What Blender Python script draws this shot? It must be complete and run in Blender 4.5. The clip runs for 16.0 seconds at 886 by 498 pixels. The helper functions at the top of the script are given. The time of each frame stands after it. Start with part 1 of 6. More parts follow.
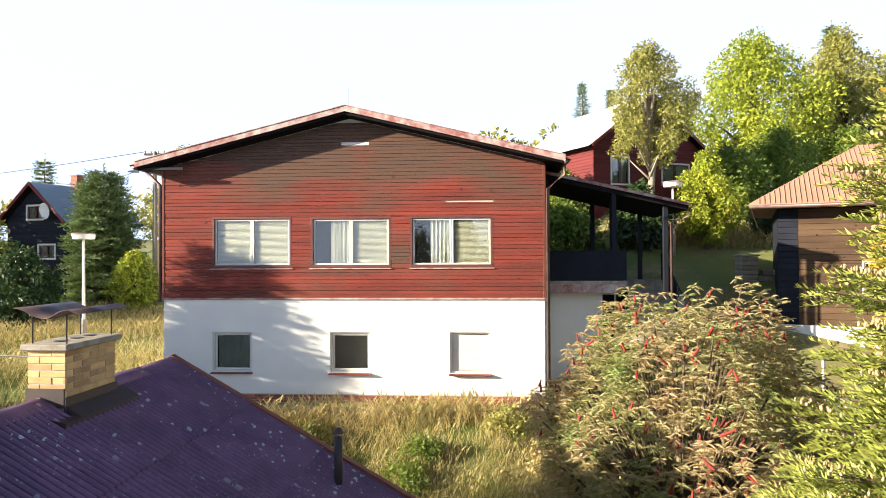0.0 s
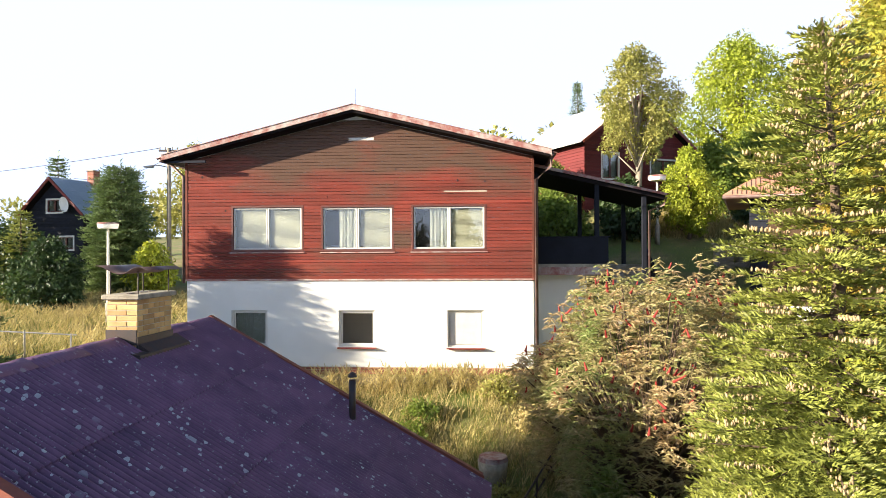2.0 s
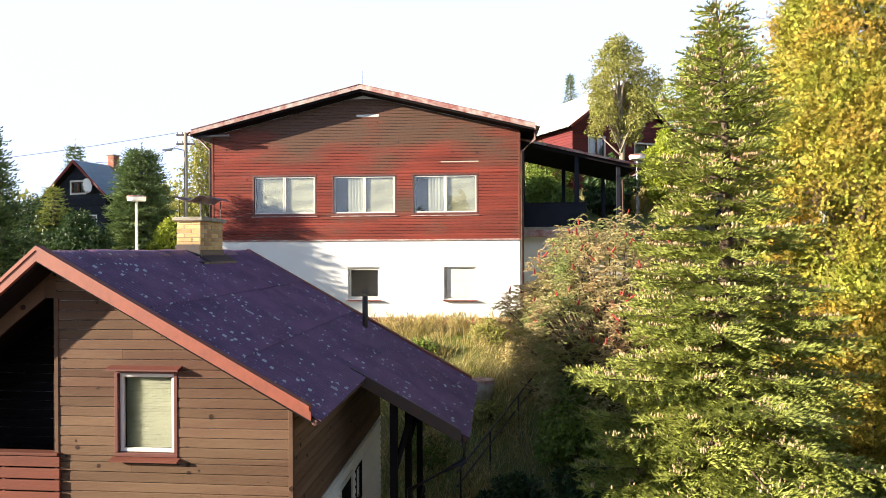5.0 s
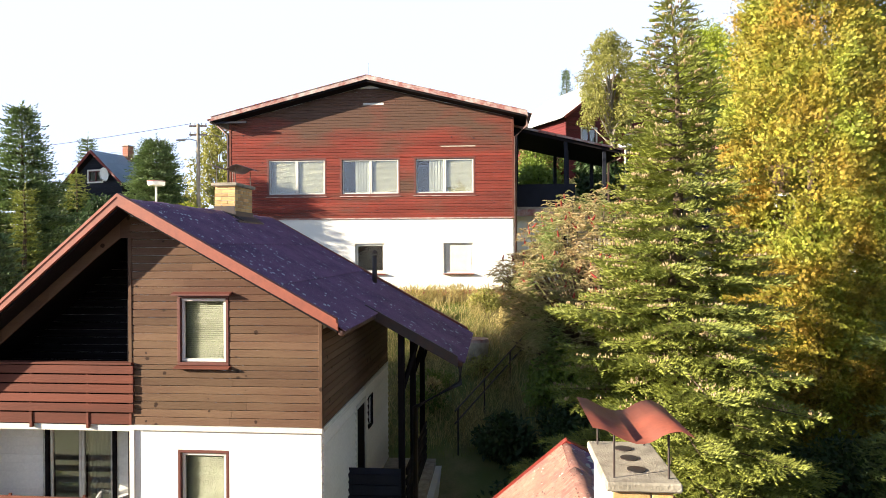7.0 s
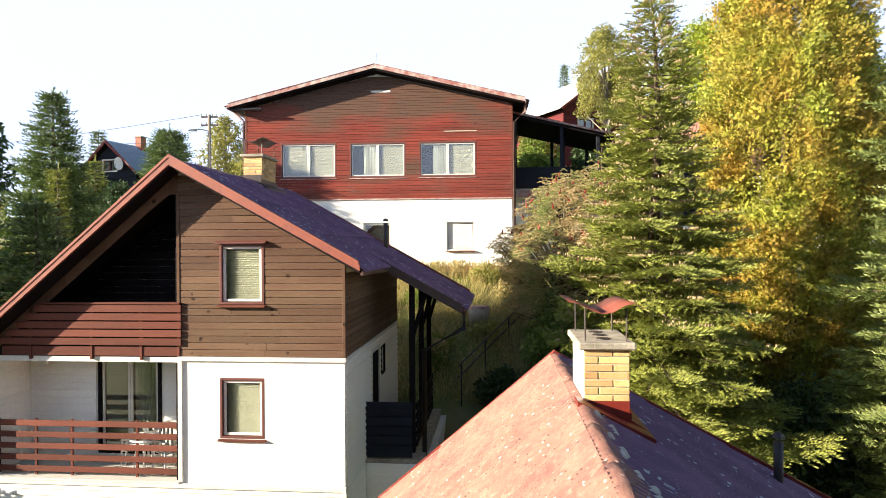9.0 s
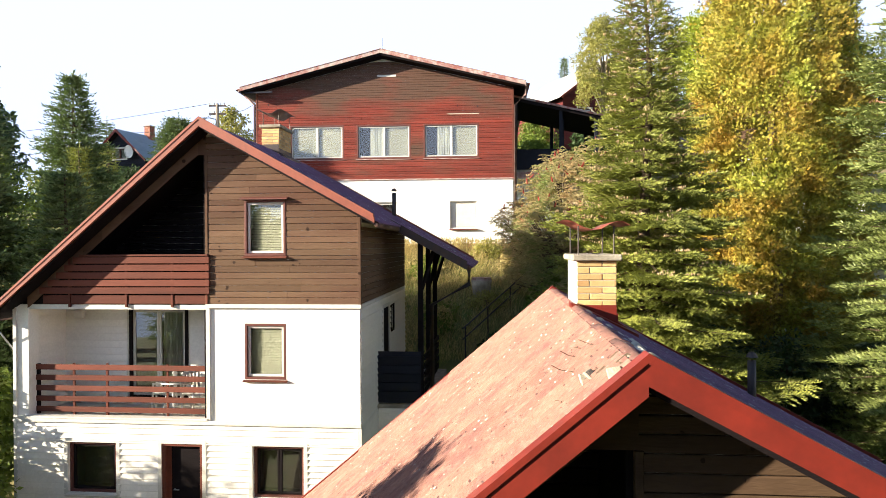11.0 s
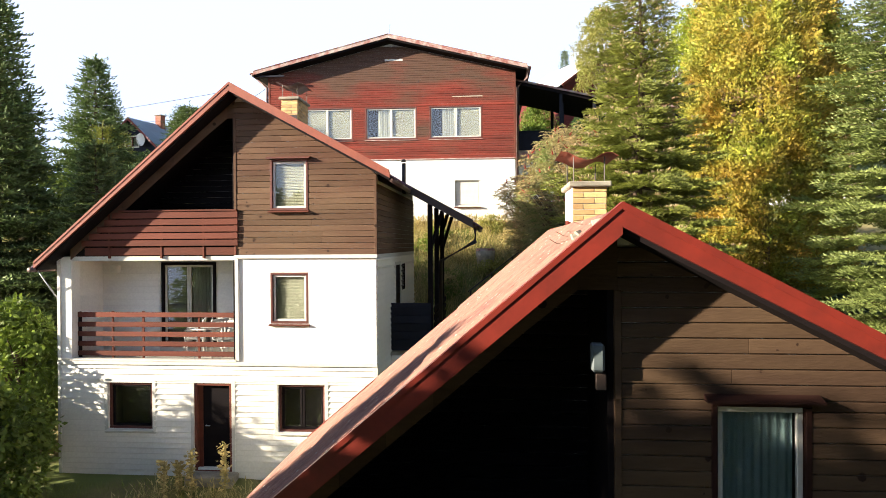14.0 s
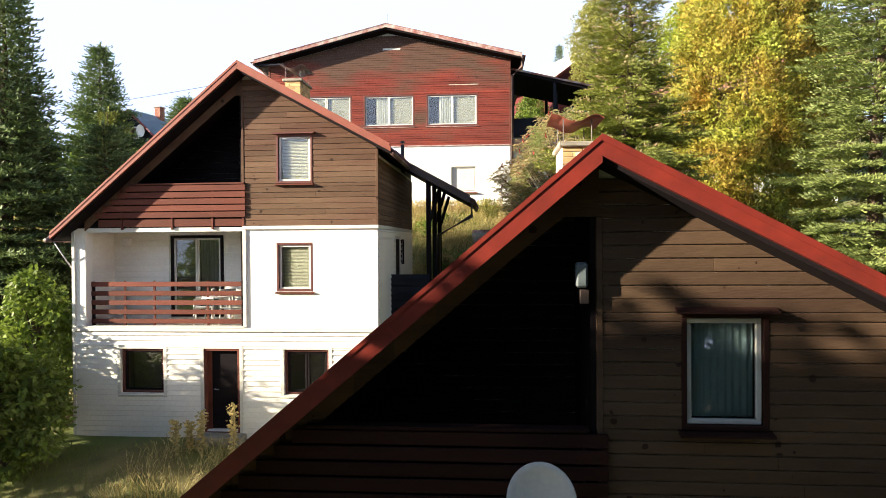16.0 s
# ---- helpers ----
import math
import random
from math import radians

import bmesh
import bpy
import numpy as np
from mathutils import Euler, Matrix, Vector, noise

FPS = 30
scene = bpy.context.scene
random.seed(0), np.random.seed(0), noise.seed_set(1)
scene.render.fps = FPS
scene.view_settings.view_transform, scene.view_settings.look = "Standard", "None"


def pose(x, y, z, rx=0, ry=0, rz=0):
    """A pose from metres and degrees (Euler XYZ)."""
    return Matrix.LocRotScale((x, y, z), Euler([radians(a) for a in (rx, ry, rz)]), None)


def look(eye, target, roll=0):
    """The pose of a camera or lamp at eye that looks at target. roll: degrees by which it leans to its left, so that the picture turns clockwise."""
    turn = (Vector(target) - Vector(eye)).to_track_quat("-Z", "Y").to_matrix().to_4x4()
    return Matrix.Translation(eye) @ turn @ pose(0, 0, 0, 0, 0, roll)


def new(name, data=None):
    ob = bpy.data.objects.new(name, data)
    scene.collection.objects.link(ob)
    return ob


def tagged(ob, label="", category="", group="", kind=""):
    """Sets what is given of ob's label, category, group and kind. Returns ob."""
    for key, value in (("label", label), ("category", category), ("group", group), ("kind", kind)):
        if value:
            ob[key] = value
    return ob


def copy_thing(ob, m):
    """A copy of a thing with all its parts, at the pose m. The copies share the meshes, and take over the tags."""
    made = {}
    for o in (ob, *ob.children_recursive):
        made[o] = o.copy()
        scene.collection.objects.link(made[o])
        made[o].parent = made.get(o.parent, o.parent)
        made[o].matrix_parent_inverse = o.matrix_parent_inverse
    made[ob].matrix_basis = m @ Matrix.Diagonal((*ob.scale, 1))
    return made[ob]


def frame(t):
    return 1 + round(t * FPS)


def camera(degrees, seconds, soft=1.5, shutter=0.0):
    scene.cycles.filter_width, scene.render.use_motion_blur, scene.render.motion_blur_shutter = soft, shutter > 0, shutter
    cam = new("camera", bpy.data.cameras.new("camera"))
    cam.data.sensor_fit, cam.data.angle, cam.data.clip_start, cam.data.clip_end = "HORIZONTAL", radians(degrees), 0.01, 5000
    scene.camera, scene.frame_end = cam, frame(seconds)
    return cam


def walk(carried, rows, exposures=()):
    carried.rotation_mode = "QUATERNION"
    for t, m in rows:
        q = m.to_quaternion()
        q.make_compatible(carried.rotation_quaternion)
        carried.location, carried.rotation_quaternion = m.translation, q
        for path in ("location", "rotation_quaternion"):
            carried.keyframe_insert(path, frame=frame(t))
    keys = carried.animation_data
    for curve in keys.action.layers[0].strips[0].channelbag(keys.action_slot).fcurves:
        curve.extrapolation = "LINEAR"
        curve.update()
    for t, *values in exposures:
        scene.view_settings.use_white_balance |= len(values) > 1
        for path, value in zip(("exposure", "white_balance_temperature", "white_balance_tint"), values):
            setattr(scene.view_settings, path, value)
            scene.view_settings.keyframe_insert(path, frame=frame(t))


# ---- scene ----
cam = camera(70.0, 16.0, soft=0.8)
METRES, EYE, TILT, LEAN, TURN = 11.2, 10.4, 0.0, 0.0, 0.0
ROWS = [
    (0.0, 0.0, 0.0, 0.0, 0.0, 0.39, 0.29),
    (0.5, 0.0008, -0.0338, -0.0056, 0.02, 0.36, 0.29),
    (1.0, 0.0021, -0.0706, -0.0149, 0.04, 0.34, 0.3),
    (1.5, 0.0041, -0.1036, -0.0262, 0.05, 0.32, 0.31),
    (2.0, 0.0059, -0.1393, -0.039, 0.03, 0.29, 0.29),
    (2.5, 0.0074, -0.1706, -0.0544, 0.03, 0.26, 0.29),
    (3.0, 0.0093, -0.2033, -0.0728, 0.02, 0.22, 0.3),
    (3.5, 0.0107, -0.2335, -0.0906, 0.03, 0.19, 0.29),
    (4.0, 0.0122, -0.268, -0.1106, 0.03, 0.16, 0.32),
    (6.5, 0.0155, -0.4515, -0.2025, -0.01, -0.06, 0.31),
    (7.0, 0.0144, -0.4904, -0.2208, -0.01, -0.09, 0.31),
    (7.5, 0.0123, -0.5251, -0.2367, 0.01, -0.16, 0.33),
    (8.0, 0.009, -0.5582, -0.2572, 0.0, -0.14, 0.32),
    (8.5, 0.0058, -0.5844, -0.2749, -0.01, -0.18, 0.3),
    (9.0, 0.0027, -0.6102, -0.2949, -0.0, -0.2, 0.32),
    (9.5, -0.0006, -0.6315, -0.3136, 0.01, -0.23, 0.31),
    (10.0, -0.0039, -0.652, -0.3344, -0.0, -0.26, 0.3),
    (12.5, -0.0198, -0.735, -0.4191, 0.1, -0.34, 0.32),
    (13.0, -0.0223, -0.7501, -0.4315, 0.12, -0.35, 0.33),
    (13.5, -0.0245, -0.764, -0.4447, 0.12, -0.37, 0.34),
    (14.0, -0.0265, -0.7785, -0.4601, 0.13, -0.41, 0.36),
    (14.5, -0.0281, -0.7916, -0.4743, 0.16, -0.43, 0.36),
    (15.0, -0.0297, -0.8055, -0.4898, 0.08, -0.46, 0.37),
    (15.5, -0.0312, -0.8185, -0.5037, -0.13, -0.48, 0.39),
    (16.0, -0.0325, -0.8328, -0.5176, -0.28, -0.53, 0.41),
]
walk(cam, [(t, pose(0, 0, EYE, TILT, LEAN, TURN) @ pose(METRES * x, 1.18 * METRES * y, METRES * z, 90 + pitch, roll, yaw)) for t, x, y, z, yaw, pitch, roll in ROWS])

SUN_DIR = Vector((-0.954, -0.301, 0.29)).normalized()      # towards the sun
world = bpy.data.worlds.new("sky")
scene.world = world
world.use_nodes = True
wn = world.node_tree.nodes
sky = wn.new("ShaderNodeTexSky")
sky.sky_type = "NISHITA"
sky.sun_disc = False
sky.sun_elevation = math.asin(SUN_DIR.z)
sky.sun_rotation = math.atan2(SUN_DIR.x, SUN_DIR.y)
sky.dust_density, sky.ozone_density, sky.altitude = 1.5, 2.5, 500
# bright haze that thins out towards the zenith
wl_ = world.node_tree.links
tcw, sepw, rampw, mixw = wn.new("ShaderNodeTexCoord"), wn.new("ShaderNodeSeparateXYZ"), wn.new("ShaderNodeMapRange"), wn.new("ShaderNodeMix")
wl_.new(tcw.outputs["Generated"], sepw.inputs[0])
wl_.new(sepw.outputs[2], rampw.inputs[0])
rampw.inputs["From Min"].default_value, rampw.inputs["From Max"].default_value = 0.36, 0.48
rampw.inputs["To Min"].default_value, rampw.inputs["To Max"].default_value = 0.92, 0.0
mixw.data_type = "RGBA"
wl_.new(rampw.outputs[0], mixw.inputs[0])
wl_.new(sky.outputs[0], mixw.inputs[6])
mixw.inputs[7].default_value = (5.8, 6.85, 9.3, 1)
wl_.new(mixw.outputs[2], wn["Background"].inputs[0])
wn["Background"].inputs[1].default_value = 0.15
sun = new("sun", bpy.data.lights.new("sun", "SUN"))
sun.data.energy, sun.data.angle, sun.data.color = 13.6, radians(0.6), (1.0, 0.865, 0.675)
sun.matrix_world = look(SUN_DIR * 100, (0, 0, 0))
scene.view_settings.exposure = 0.27


# ---- materials ----
def surf(name, base, dark=None, scale=3.0, rough=0.8, bump=0.15, fine=40.0, rand=0.12, stretch=(1, 1, 1), metal=0.0, amount=0.6, extra=None, island=False, translucent=0.0, shuffle=False, spec=0.5):
    """Painted, stained or natural surface: two scales of colour noise, fine relief and a shade of its own for each piece."""
    m = bpy.data.materials.new(name)
    m.use_nodes = True
    nt = m.node_tree
    N, L = nt.nodes, nt.links
    bsdf = N["Principled BSDF"]
    dark = dark or tuple(c * 0.6 for c in base)
    tc = N.new("ShaderNodeTexCoord")
    mp = N.new("ShaderNodeMapping")
    mp.inputs["Scale"].default_value = stretch
    L.new(tc.outputs["Object"], mp.inputs[0])
    place = tc.outputs["Object"]
    if shuffle:
        far = N.new("ShaderNodeVectorMath")
        far.operation = "ADD"
        sc = N.new("ShaderNodeMath")
        sc.operation = "MULTIPLY"
        L.new(N.new("ShaderNodeObjectInfo").outputs["Random"], sc.inputs[0])
        sc.inputs[1].default_value = 60.0
        L.new(tc.outputs["Object"], far.inputs[0])
        L.new(sc.outputs[0], far.inputs[1])
        L.new(far.outputs[0], mp.inputs[0])
        place = far.outputs[0]
    n1 = N.new("ShaderNodeTexNoise")
    n1.inputs["Scale"].default_value, n1.inputs["Detail"].default_value, n1.inputs["Roughness"].default_value = scale, 6, 0.65
    L.new(mp.outputs[0], n1.inputs["Vector"])
    n2 = N.new("ShaderNodeTexNoise")
    n2.inputs["Scale"].default_value, n2.inputs["Detail"].default_value = fine, 3
    L.new(mp.outputs[0], n2.inputs["Vector"])
    ramp = N.new("ShaderNodeMapRange")
    ramp.inputs["From Min"].default_value, ramp.inputs["From Max"].default_value = 0.38, 0.66
    ramp.inputs["To Max"].default_value = amount
    L.new(n1.outputs[0], ramp.inputs[0])
    mix = N.new("ShaderNodeMix")
    mix.data_type = "RGBA"
    mix.inputs[6].default_value, mix.inputs[7].default_value = (*base, 1), (*dark, 1)
    L.new(ramp.outputs[0], mix.inputs[0])
    col = mix.outputs[2]
    # fine grain and per-piece shade
    hsv = N.new("ShaderNodeHueSaturation")
    L.new(col, hsv.inputs["Color"])
    add = N.new("ShaderNodeMath")
    add.operation = "MULTIPLY_ADD"
    if island:
        src = N.new("ShaderNodeNewGeometry").outputs["Random Per Island"]
    else:
        src = N.new("ShaderNodeObjectInfo").outputs["Random"]
    L.new(src, add.inputs[0])
    add.inputs[1].default_value, add.inputs[2].default_value = 2 * rand, 1 - rand - 0.12
    add2 = N.new("ShaderNodeMath")
    add2.operation = "MULTIPLY_ADD"
    L.new(n2.outputs[0], add2.inputs[0])
    add2.inputs[1].default_value = 0.25
    L.new(add.outputs[0], add2.inputs[2])
    L.new(add2.outputs[0], hsv.inputs["Value"])
    col = hsv.outputs[0]
    if extra:
        col = extra(N, L, place, col)
    L.new(col, bsdf.inputs["Base Color"])
    bsdf.inputs["Roughness"].default_value = rough
    bsdf.inputs["Metallic"].default_value = metal
    bsdf.inputs["Specular IOR Level"].default_value = spec
    if bump:
        b = N.new("ShaderNodeBump")
        b.inputs["Strength"].default_value, b.inputs["Distance"].default_value = bump, 0.02
        L.new(n2.outputs[0], b.inputs["Height"])
        L.new(b.outputs[0], bsdf.inputs["Normal"])
    if translucent:
        tr = N.new("ShaderNodeBsdfTranslucent")
        L.new(col, tr.inputs["Color"])
        ms = N.new("ShaderNodeMixShader")
        ms.inputs[0].default_value = translucent
        L.new(bsdf.outputs[0], ms.inputs[1])
        L.new(tr.outputs[0], ms.inputs[2])
        L.new(ms.outputs[0], N["Material Output"].inputs[0])
    return m


def spots(colour, scale, size, thin=0.55, colour2=None):
    """Lichen or peeling: round patches of another colour, gathered by a slower noise."""
    def add(N, L, place, col):
        v = N.new("ShaderNodeTexVoronoi")
        v.inputs["Scale"].default_value = scale
        v.inputs["Randomness"].default_value = 1.0
        wob = N.new("ShaderNodeTexNoise")
        wob.inputs["Scale"].default_value = scale * 4
        L.new(place, wob.inputs["Vector"])
        ofs = N.new("ShaderNodeVectorMath")
        ofs.operation = "MULTIPLY_ADD"
        L.new(wob.outputs[1], ofs.inputs[0])
        ofs.inputs[1].default_value = (0.18 / scale,) * 3
        L.new(place, ofs.inputs[2])
        L.new(ofs.outputs[0], v.inputs["Vector"])
        sep = N.new("ShaderNodeSeparateColor")
        L.new(v.outputs["Color"], sep.inputs[0])
        # the size of each patch follows its own random number, squared, so that few are large
        sq = N.new("ShaderNodeMath")
        sq.operation = "POWER"
        L.new(sep.outputs[0], sq.inputs[0])
        sq.inputs[1].default_value = 3.0
        sz = N.new("ShaderNodeMath")
        sz.operation = "MULTIPLY"
        L.new(sq.outputs[0], sz.inputs[0])
        sz.inputs[1].default_value = size
        lt = N.new("ShaderNodeMath")
        lt.operation = "LESS_THAN"
        L.new(v.outputs["Distance"], lt.inputs[0])
        L.new(sz.outputs[0], lt.inputs[1])
        slow = N.new("ShaderNodeTexNoise")
        slow.inputs["Scale"].default_value, slow.inputs["Detail"].default_value = 0.9, 3
        L.new(place, slow.inputs["Vector"])
        r = N.new("ShaderNodeMapRange")
        r.inputs["From Min"].default_value, r.inputs["From Max"].default_value = thin - 0.1, thin + 0.08
        L.new(slow.outputs[0], r.inputs[0])
        mu = N.new("ShaderNodeMath")
        mu.operation = "MULTIPLY"
        L.new(lt.outputs[0], mu.inputs[0])
        L.new(r.outputs[0], mu.inputs[1])
        mx = N.new("ShaderNodeMix")
        mx.data_type = "RGBA"
        L.new(mu.outputs[0], mx.inputs[0])
        L.new(col, mx.inputs[6])
        mx.inputs[7].default_value = (*colour, 1)
        return mx.outputs[2]
    return add


def valley_tone(tone, amount):
    """A darker tone in the valleys of a corrugated sheet, broken up along its length."""
    def add(N, L, place, col):
        tc = N.new("ShaderNodeTexCoord")
        sep = N.new("ShaderNodeSeparateXYZ")
        L.new(tc.outputs["Object"], sep.inputs[0])
        r = N.new("ShaderNodeMapRange")
        L.new(sep.outputs[2], r.inputs[0])
        r.inputs["From Min"].default_value, r.inputs["From Max"].default_value = 0.004, -0.022
        n = N.new("ShaderNodeTexNoise")
        n.inputs["Scale"].default_value, n.inputs["Detail"].default_value = 5.0, 5
        L.new(place, n.inputs["Vector"])
        r2 = N.new("ShaderNodeMapRange")
        L.new(n.outputs[0], r2.inputs[0])
        r2.inputs["From Min"].default_value, r2.inputs["From Max"].default_value = 0.3, 0.6
        r2.inputs["To Min"].default_value, r2.inputs["To Max"].default_value = 0.35 * amount, amount
        mu = N.new("ShaderNodeMath")
        mu.operation = "MULTIPLY"
        L.new(r.outputs[0], mu.inputs[0])
        L.new(r2.outputs[0], mu.inputs[1])
        mx = N.new("ShaderNodeMix")
        mx.data_type = "RGBA"
        L.new(mu.outputs[0], mx.inputs[0])
        L.new(col, mx.inputs[6])
        mx.inputs[7].default_value = (*tone, 1)
        return mx.outputs[2]
    return add


def stain(tone, scale, lo, hi, amount):
    """Soft-edged patches of old paint, algae or soot."""
    def add(N, L, place, col):
        n = N.new("ShaderNodeTexNoise")
        n.inputs["Scale"].default_value, n.inputs["Detail"].default_value, n.inputs["Roughness"].default_value = scale, 8, 0.7
        L.new(place, n.inputs["Vector"])
        r = N.new("ShaderNodeMapRange")
        L.new(n.outputs[0], r.inputs[0])
        r.inputs["From Min"].default_value, r.inputs["From Max"].default_value, r.inputs["To Max"].default_value = lo, hi, amount
        mx = N.new("ShaderNodeMix")
        mx.data_type = "RGBA"
        L.new(r.outputs[0], mx.inputs[0])
        L.new(col, mx.inputs[6])
        mx.inputs[7].default_value = (*tone, 1)
        return mx.outputs[2]
    return add


def faded(N, L, place, col):
    """Bleached sheets: purple remains of paint, darker valleys, pits and pale lichen."""
    col = stain((0.13, 0.05, 0.06), 1.1, 0.5, 0.72, 0.75)(N, L, place, col)
    col = stain((0.44, 0.28, 0.22), 9.0, 0.5, 0.7, 0.6)(N, L, place, col)
    col = valley_tone((0.12, 0.065, 0.05), 0.45)(N, L, place, col)
    col = spots((0.10, 0.05, 0.045), 26, 0.34, 0.4)(N, L, place, col)
    return spots((0.58, 0.55, 0.49), 16, 0.30, 0.5)(N, L, place, col)


def two_spots(N, L, place, col):
    """Round lichen rosettes over a dusting of fine pale specks, darker valleys."""
    col = valley_tone((0.022, 0.014, 0.028), 0.85)(N, L, place, col)
    col = spots((0.26, 0.24, 0.28), 32, 0.36, 0.44)(N, L, place, col)
    col = spots((0.36, 0.36, 0.42), 4.2, 0.30, 0.52)(N, L, place, col)
    return spots((0.46, 0.48, 0.52), 10.0, 0.36, 0.42)(N, L, place, col)


def glass_mat():
    m = bpy.data.materials.new("window_glass")
    m.use_nodes = True
    b = m.node_tree.nodes["Principled BSDF"]
    b.inputs["Base Color"].default_value = (0.93, 0.97, 0.96, 1)
    b.inputs["Roughness"].default_value = 0.01
    b.inputs["IOR"].default_value = 1.75
    b.inputs["Transmission Weight"].default_value = 1.0
    return m


GLASS = glass_mat()


def knots(N, L, place, col):
    """Small dark knots scattered along the boards."""
    return spots((0.035, 0.02, 0.014), 6.5, 0.26, 0.2)(N, L, place, col)


BROWN_BOARD = surf("brown_stained_boards", (0.145, 0.092, 0.058), (0.095, 0.048, 0.034), 0.8, 0.75, 0.3, 30, 0.2, (0.3, 1, 1.5), amount=0.85, spec=0.12, extra=knots)
REDBROWN = surf("red_brown_boards", (0.16, 0.052, 0.035), (0.08, 0.034, 0.026), 1.5, 0.7, 0.25, 30, 0.2, (0.4, 1, 2), spec=0.15)
# dark boards; the shade of loggias and soffits is put into their near-black
DARK_SHADED_BOARD = surf("dark_brown_shaded_boards", (0.014, 0.011, 0.012), (0.008, 0.007, 0.008), 2, 0.7, 0.2, 30, 0.2, (0.4, 1, 2), spec=0.06)
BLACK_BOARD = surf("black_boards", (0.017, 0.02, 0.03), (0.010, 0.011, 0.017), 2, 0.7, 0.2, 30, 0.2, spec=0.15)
SIDING = surf("white_siding", (0.84, 0.82, 0.76), (0.76, 0.74, 0.68), 1.2, 0.45, 0.04, 20, 0.03, amount=0.5)
RENDER_WHITE = surf("white_render", (0.80, 0.80, 0.77), (0.70, 0.70, 0.66), 0.7, 0.9, 0.2, 60, 0.02, amount=0.5)
CHALET_DARK = surf("dark_stained_boards", (0.12, 0.078, 0.047), (0.06, 0.036, 0.026), 0.8, 0.75, 0.3, 30, 0.18, (0.3, 1, 1.5), amount=0.85, spec=0.08, extra=knots)
# dark trim of the lower chalet, with its tree shade in the colour
TRIM_DARK_SHADED = surf("shaded_red_brown_trim", (0.045, 0.02, 0.016), (0.028, 0.014, 0.012), 1.5, 0.75, 0.2, 30, 0.15, (0.4, 1, 2), spec=0.08)
RED_METAL = surf("red_painted_metal", (0.22, 0.028, 0.018), (0.10, 0.018, 0.014), 2, 0.4, 0.05, 20, 0.06, amount=0.6)
OLD_TRIM = surf("flaking_red_trim", (0.28, 0.10, 0.085), (0.52, 0.47, 0.43), 4, 0.75, 0.3, 30, 0.1, (1, 1, 1), amount=0.9)
COWL_RED = surf("rusty_red_tin", (0.27, 0.075, 0.045), (0.16, 0.05, 0.035), 5, 0.6, 0.1, 30, 0.05)
ROOF_DARK = surf("corrugated_roof_purple", (0.20, 0.10, 0.185), (0.11, 0.058, 0.12), 1.6, 0.62, 0.3, 60, 0.07, (1, 1, 1), amount=0.9, extra=two_spots, shuffle=True)
ROOF_PALE = surf("corrugated_roof_faded", (0.35, 0.17, 0.125), (0.22, 0.105, 0.085), 2.6, 0.85, 0.4, 60, 0.1, amount=0.9, extra=faded, shuffle=True)
ROOF_GREY = surf("grey_metal_roof", (0.36, 0.42, 0.47), (0.28, 0.33, 0.38), 1, 0.45, 0.05, 20, 0.05, metal=0.2)
BRICK_Y = surf("yellow_brick", (0.62, 0.43, 0.19), (0.48, 0.25, 0.10), 3, 0.85, 0.35, 60, 0.3, amount=0.7, shuffle=True)
BRICK_R = surf("red_brick", (0.32, 0.11, 0.07), (0.22, 0.08, 0.05), 3, 0.85, 0.35, 60, 0.22, shuffle=True)
MORTAR_WHITE = surf("lichen_white_mortar", (0.62, 0.58, 0.50), (0.38, 0.33, 0.27), 9, 0.95, 0.5, 60, 0.15, amount=0.8, shuffle=True)
MORTAR = surf("mortar", (0.5, 0.45, 0.36), None, 8, 0.95, 0.3, 80, 0.02)
CONCRETE = surf("weathered_concrete", (0.42, 0.38, 0.3), (0.2, 0.18, 0.14), 5, 0.95, 0.5, 50, 0.05, amount=0.8)
STONE = surf("rough_stone", (0.32, 0.28, 0.22), (0.17, 0.15, 0.12), 4, 0.9, 0.5, 40, 0.22)
FRAME_WHITE = surf("white_window_paint", (0.66, 0.65, 0.60), (0.55, 0.53, 0.48), 4, 0.5, 0.05, 30, 0.02)
FRAME_DARK = surf("dark_red_window_wood", (0.13, 0.04, 0.03), None, 4, 0.55, 0.15, 30, 0.06)
BLIND = surf("cream_blind", (0.38, 0.385, 0.29), (0.31, 0.31, 0.24), 2, 0.6, 0.0, 20, 0.08, translucent=0.3)
CURTAIN = surf("net_curtain", (0.5, 0.52, 0.46), (0.4, 0.42, 0.37), 2, 0.9, 0.0, 20, 0.05, translucent=0.4)
CURTAIN_BLUE = surf("blue_curtain", (0.42, 0.60, 0.62), (0.34, 0.48, 0.5), 2, 0.9, 0.0, 20, 0.05, translucent=0.3)
ROOM_DARK = surf("unlit_room", (0.06, 0.055, 0.05), None, 1, 0.9, 0.0, 10, 0.02)
PLASTIC_WHITE = surf("white_plastic", (0.78, 0.78, 0.76), (0.7, 0.7, 0.68), 3, 0.4, 0.0, 20, 0.03)
METAL_GREY = surf("galvanised_metal", (0.35, 0.36, 0.37), (0.25, 0.26, 0.27), 5, 0.4, 0.05, 30, 0.05, metal=0.7)
METAL_DARK = surf("dark_painted_metal", (0.05, 0.045, 0.045), (0.09, 0.05, 0.035), 5, 0.5, 0.05, 30, 0.05, metal=0.3)
GUTTER = surf("brown_gutter", (0.10, 0.05, 0.045), (0.2, 0.16, 0.15), 3, 0.45, 0.05, 20, 0.05, metal=0.2)
BARK = surf("bark", (0.13, 0.09, 0.06), (0.06, 0.045, 0.03), 6, 0.95, 0.6, 40, 0.1)
BARK_PALE = surf("pale_bark", (0.32, 0.28, 0.22), (0.18, 0.15, 0.11), 5, 0.95, 0.5, 40, 0.1)


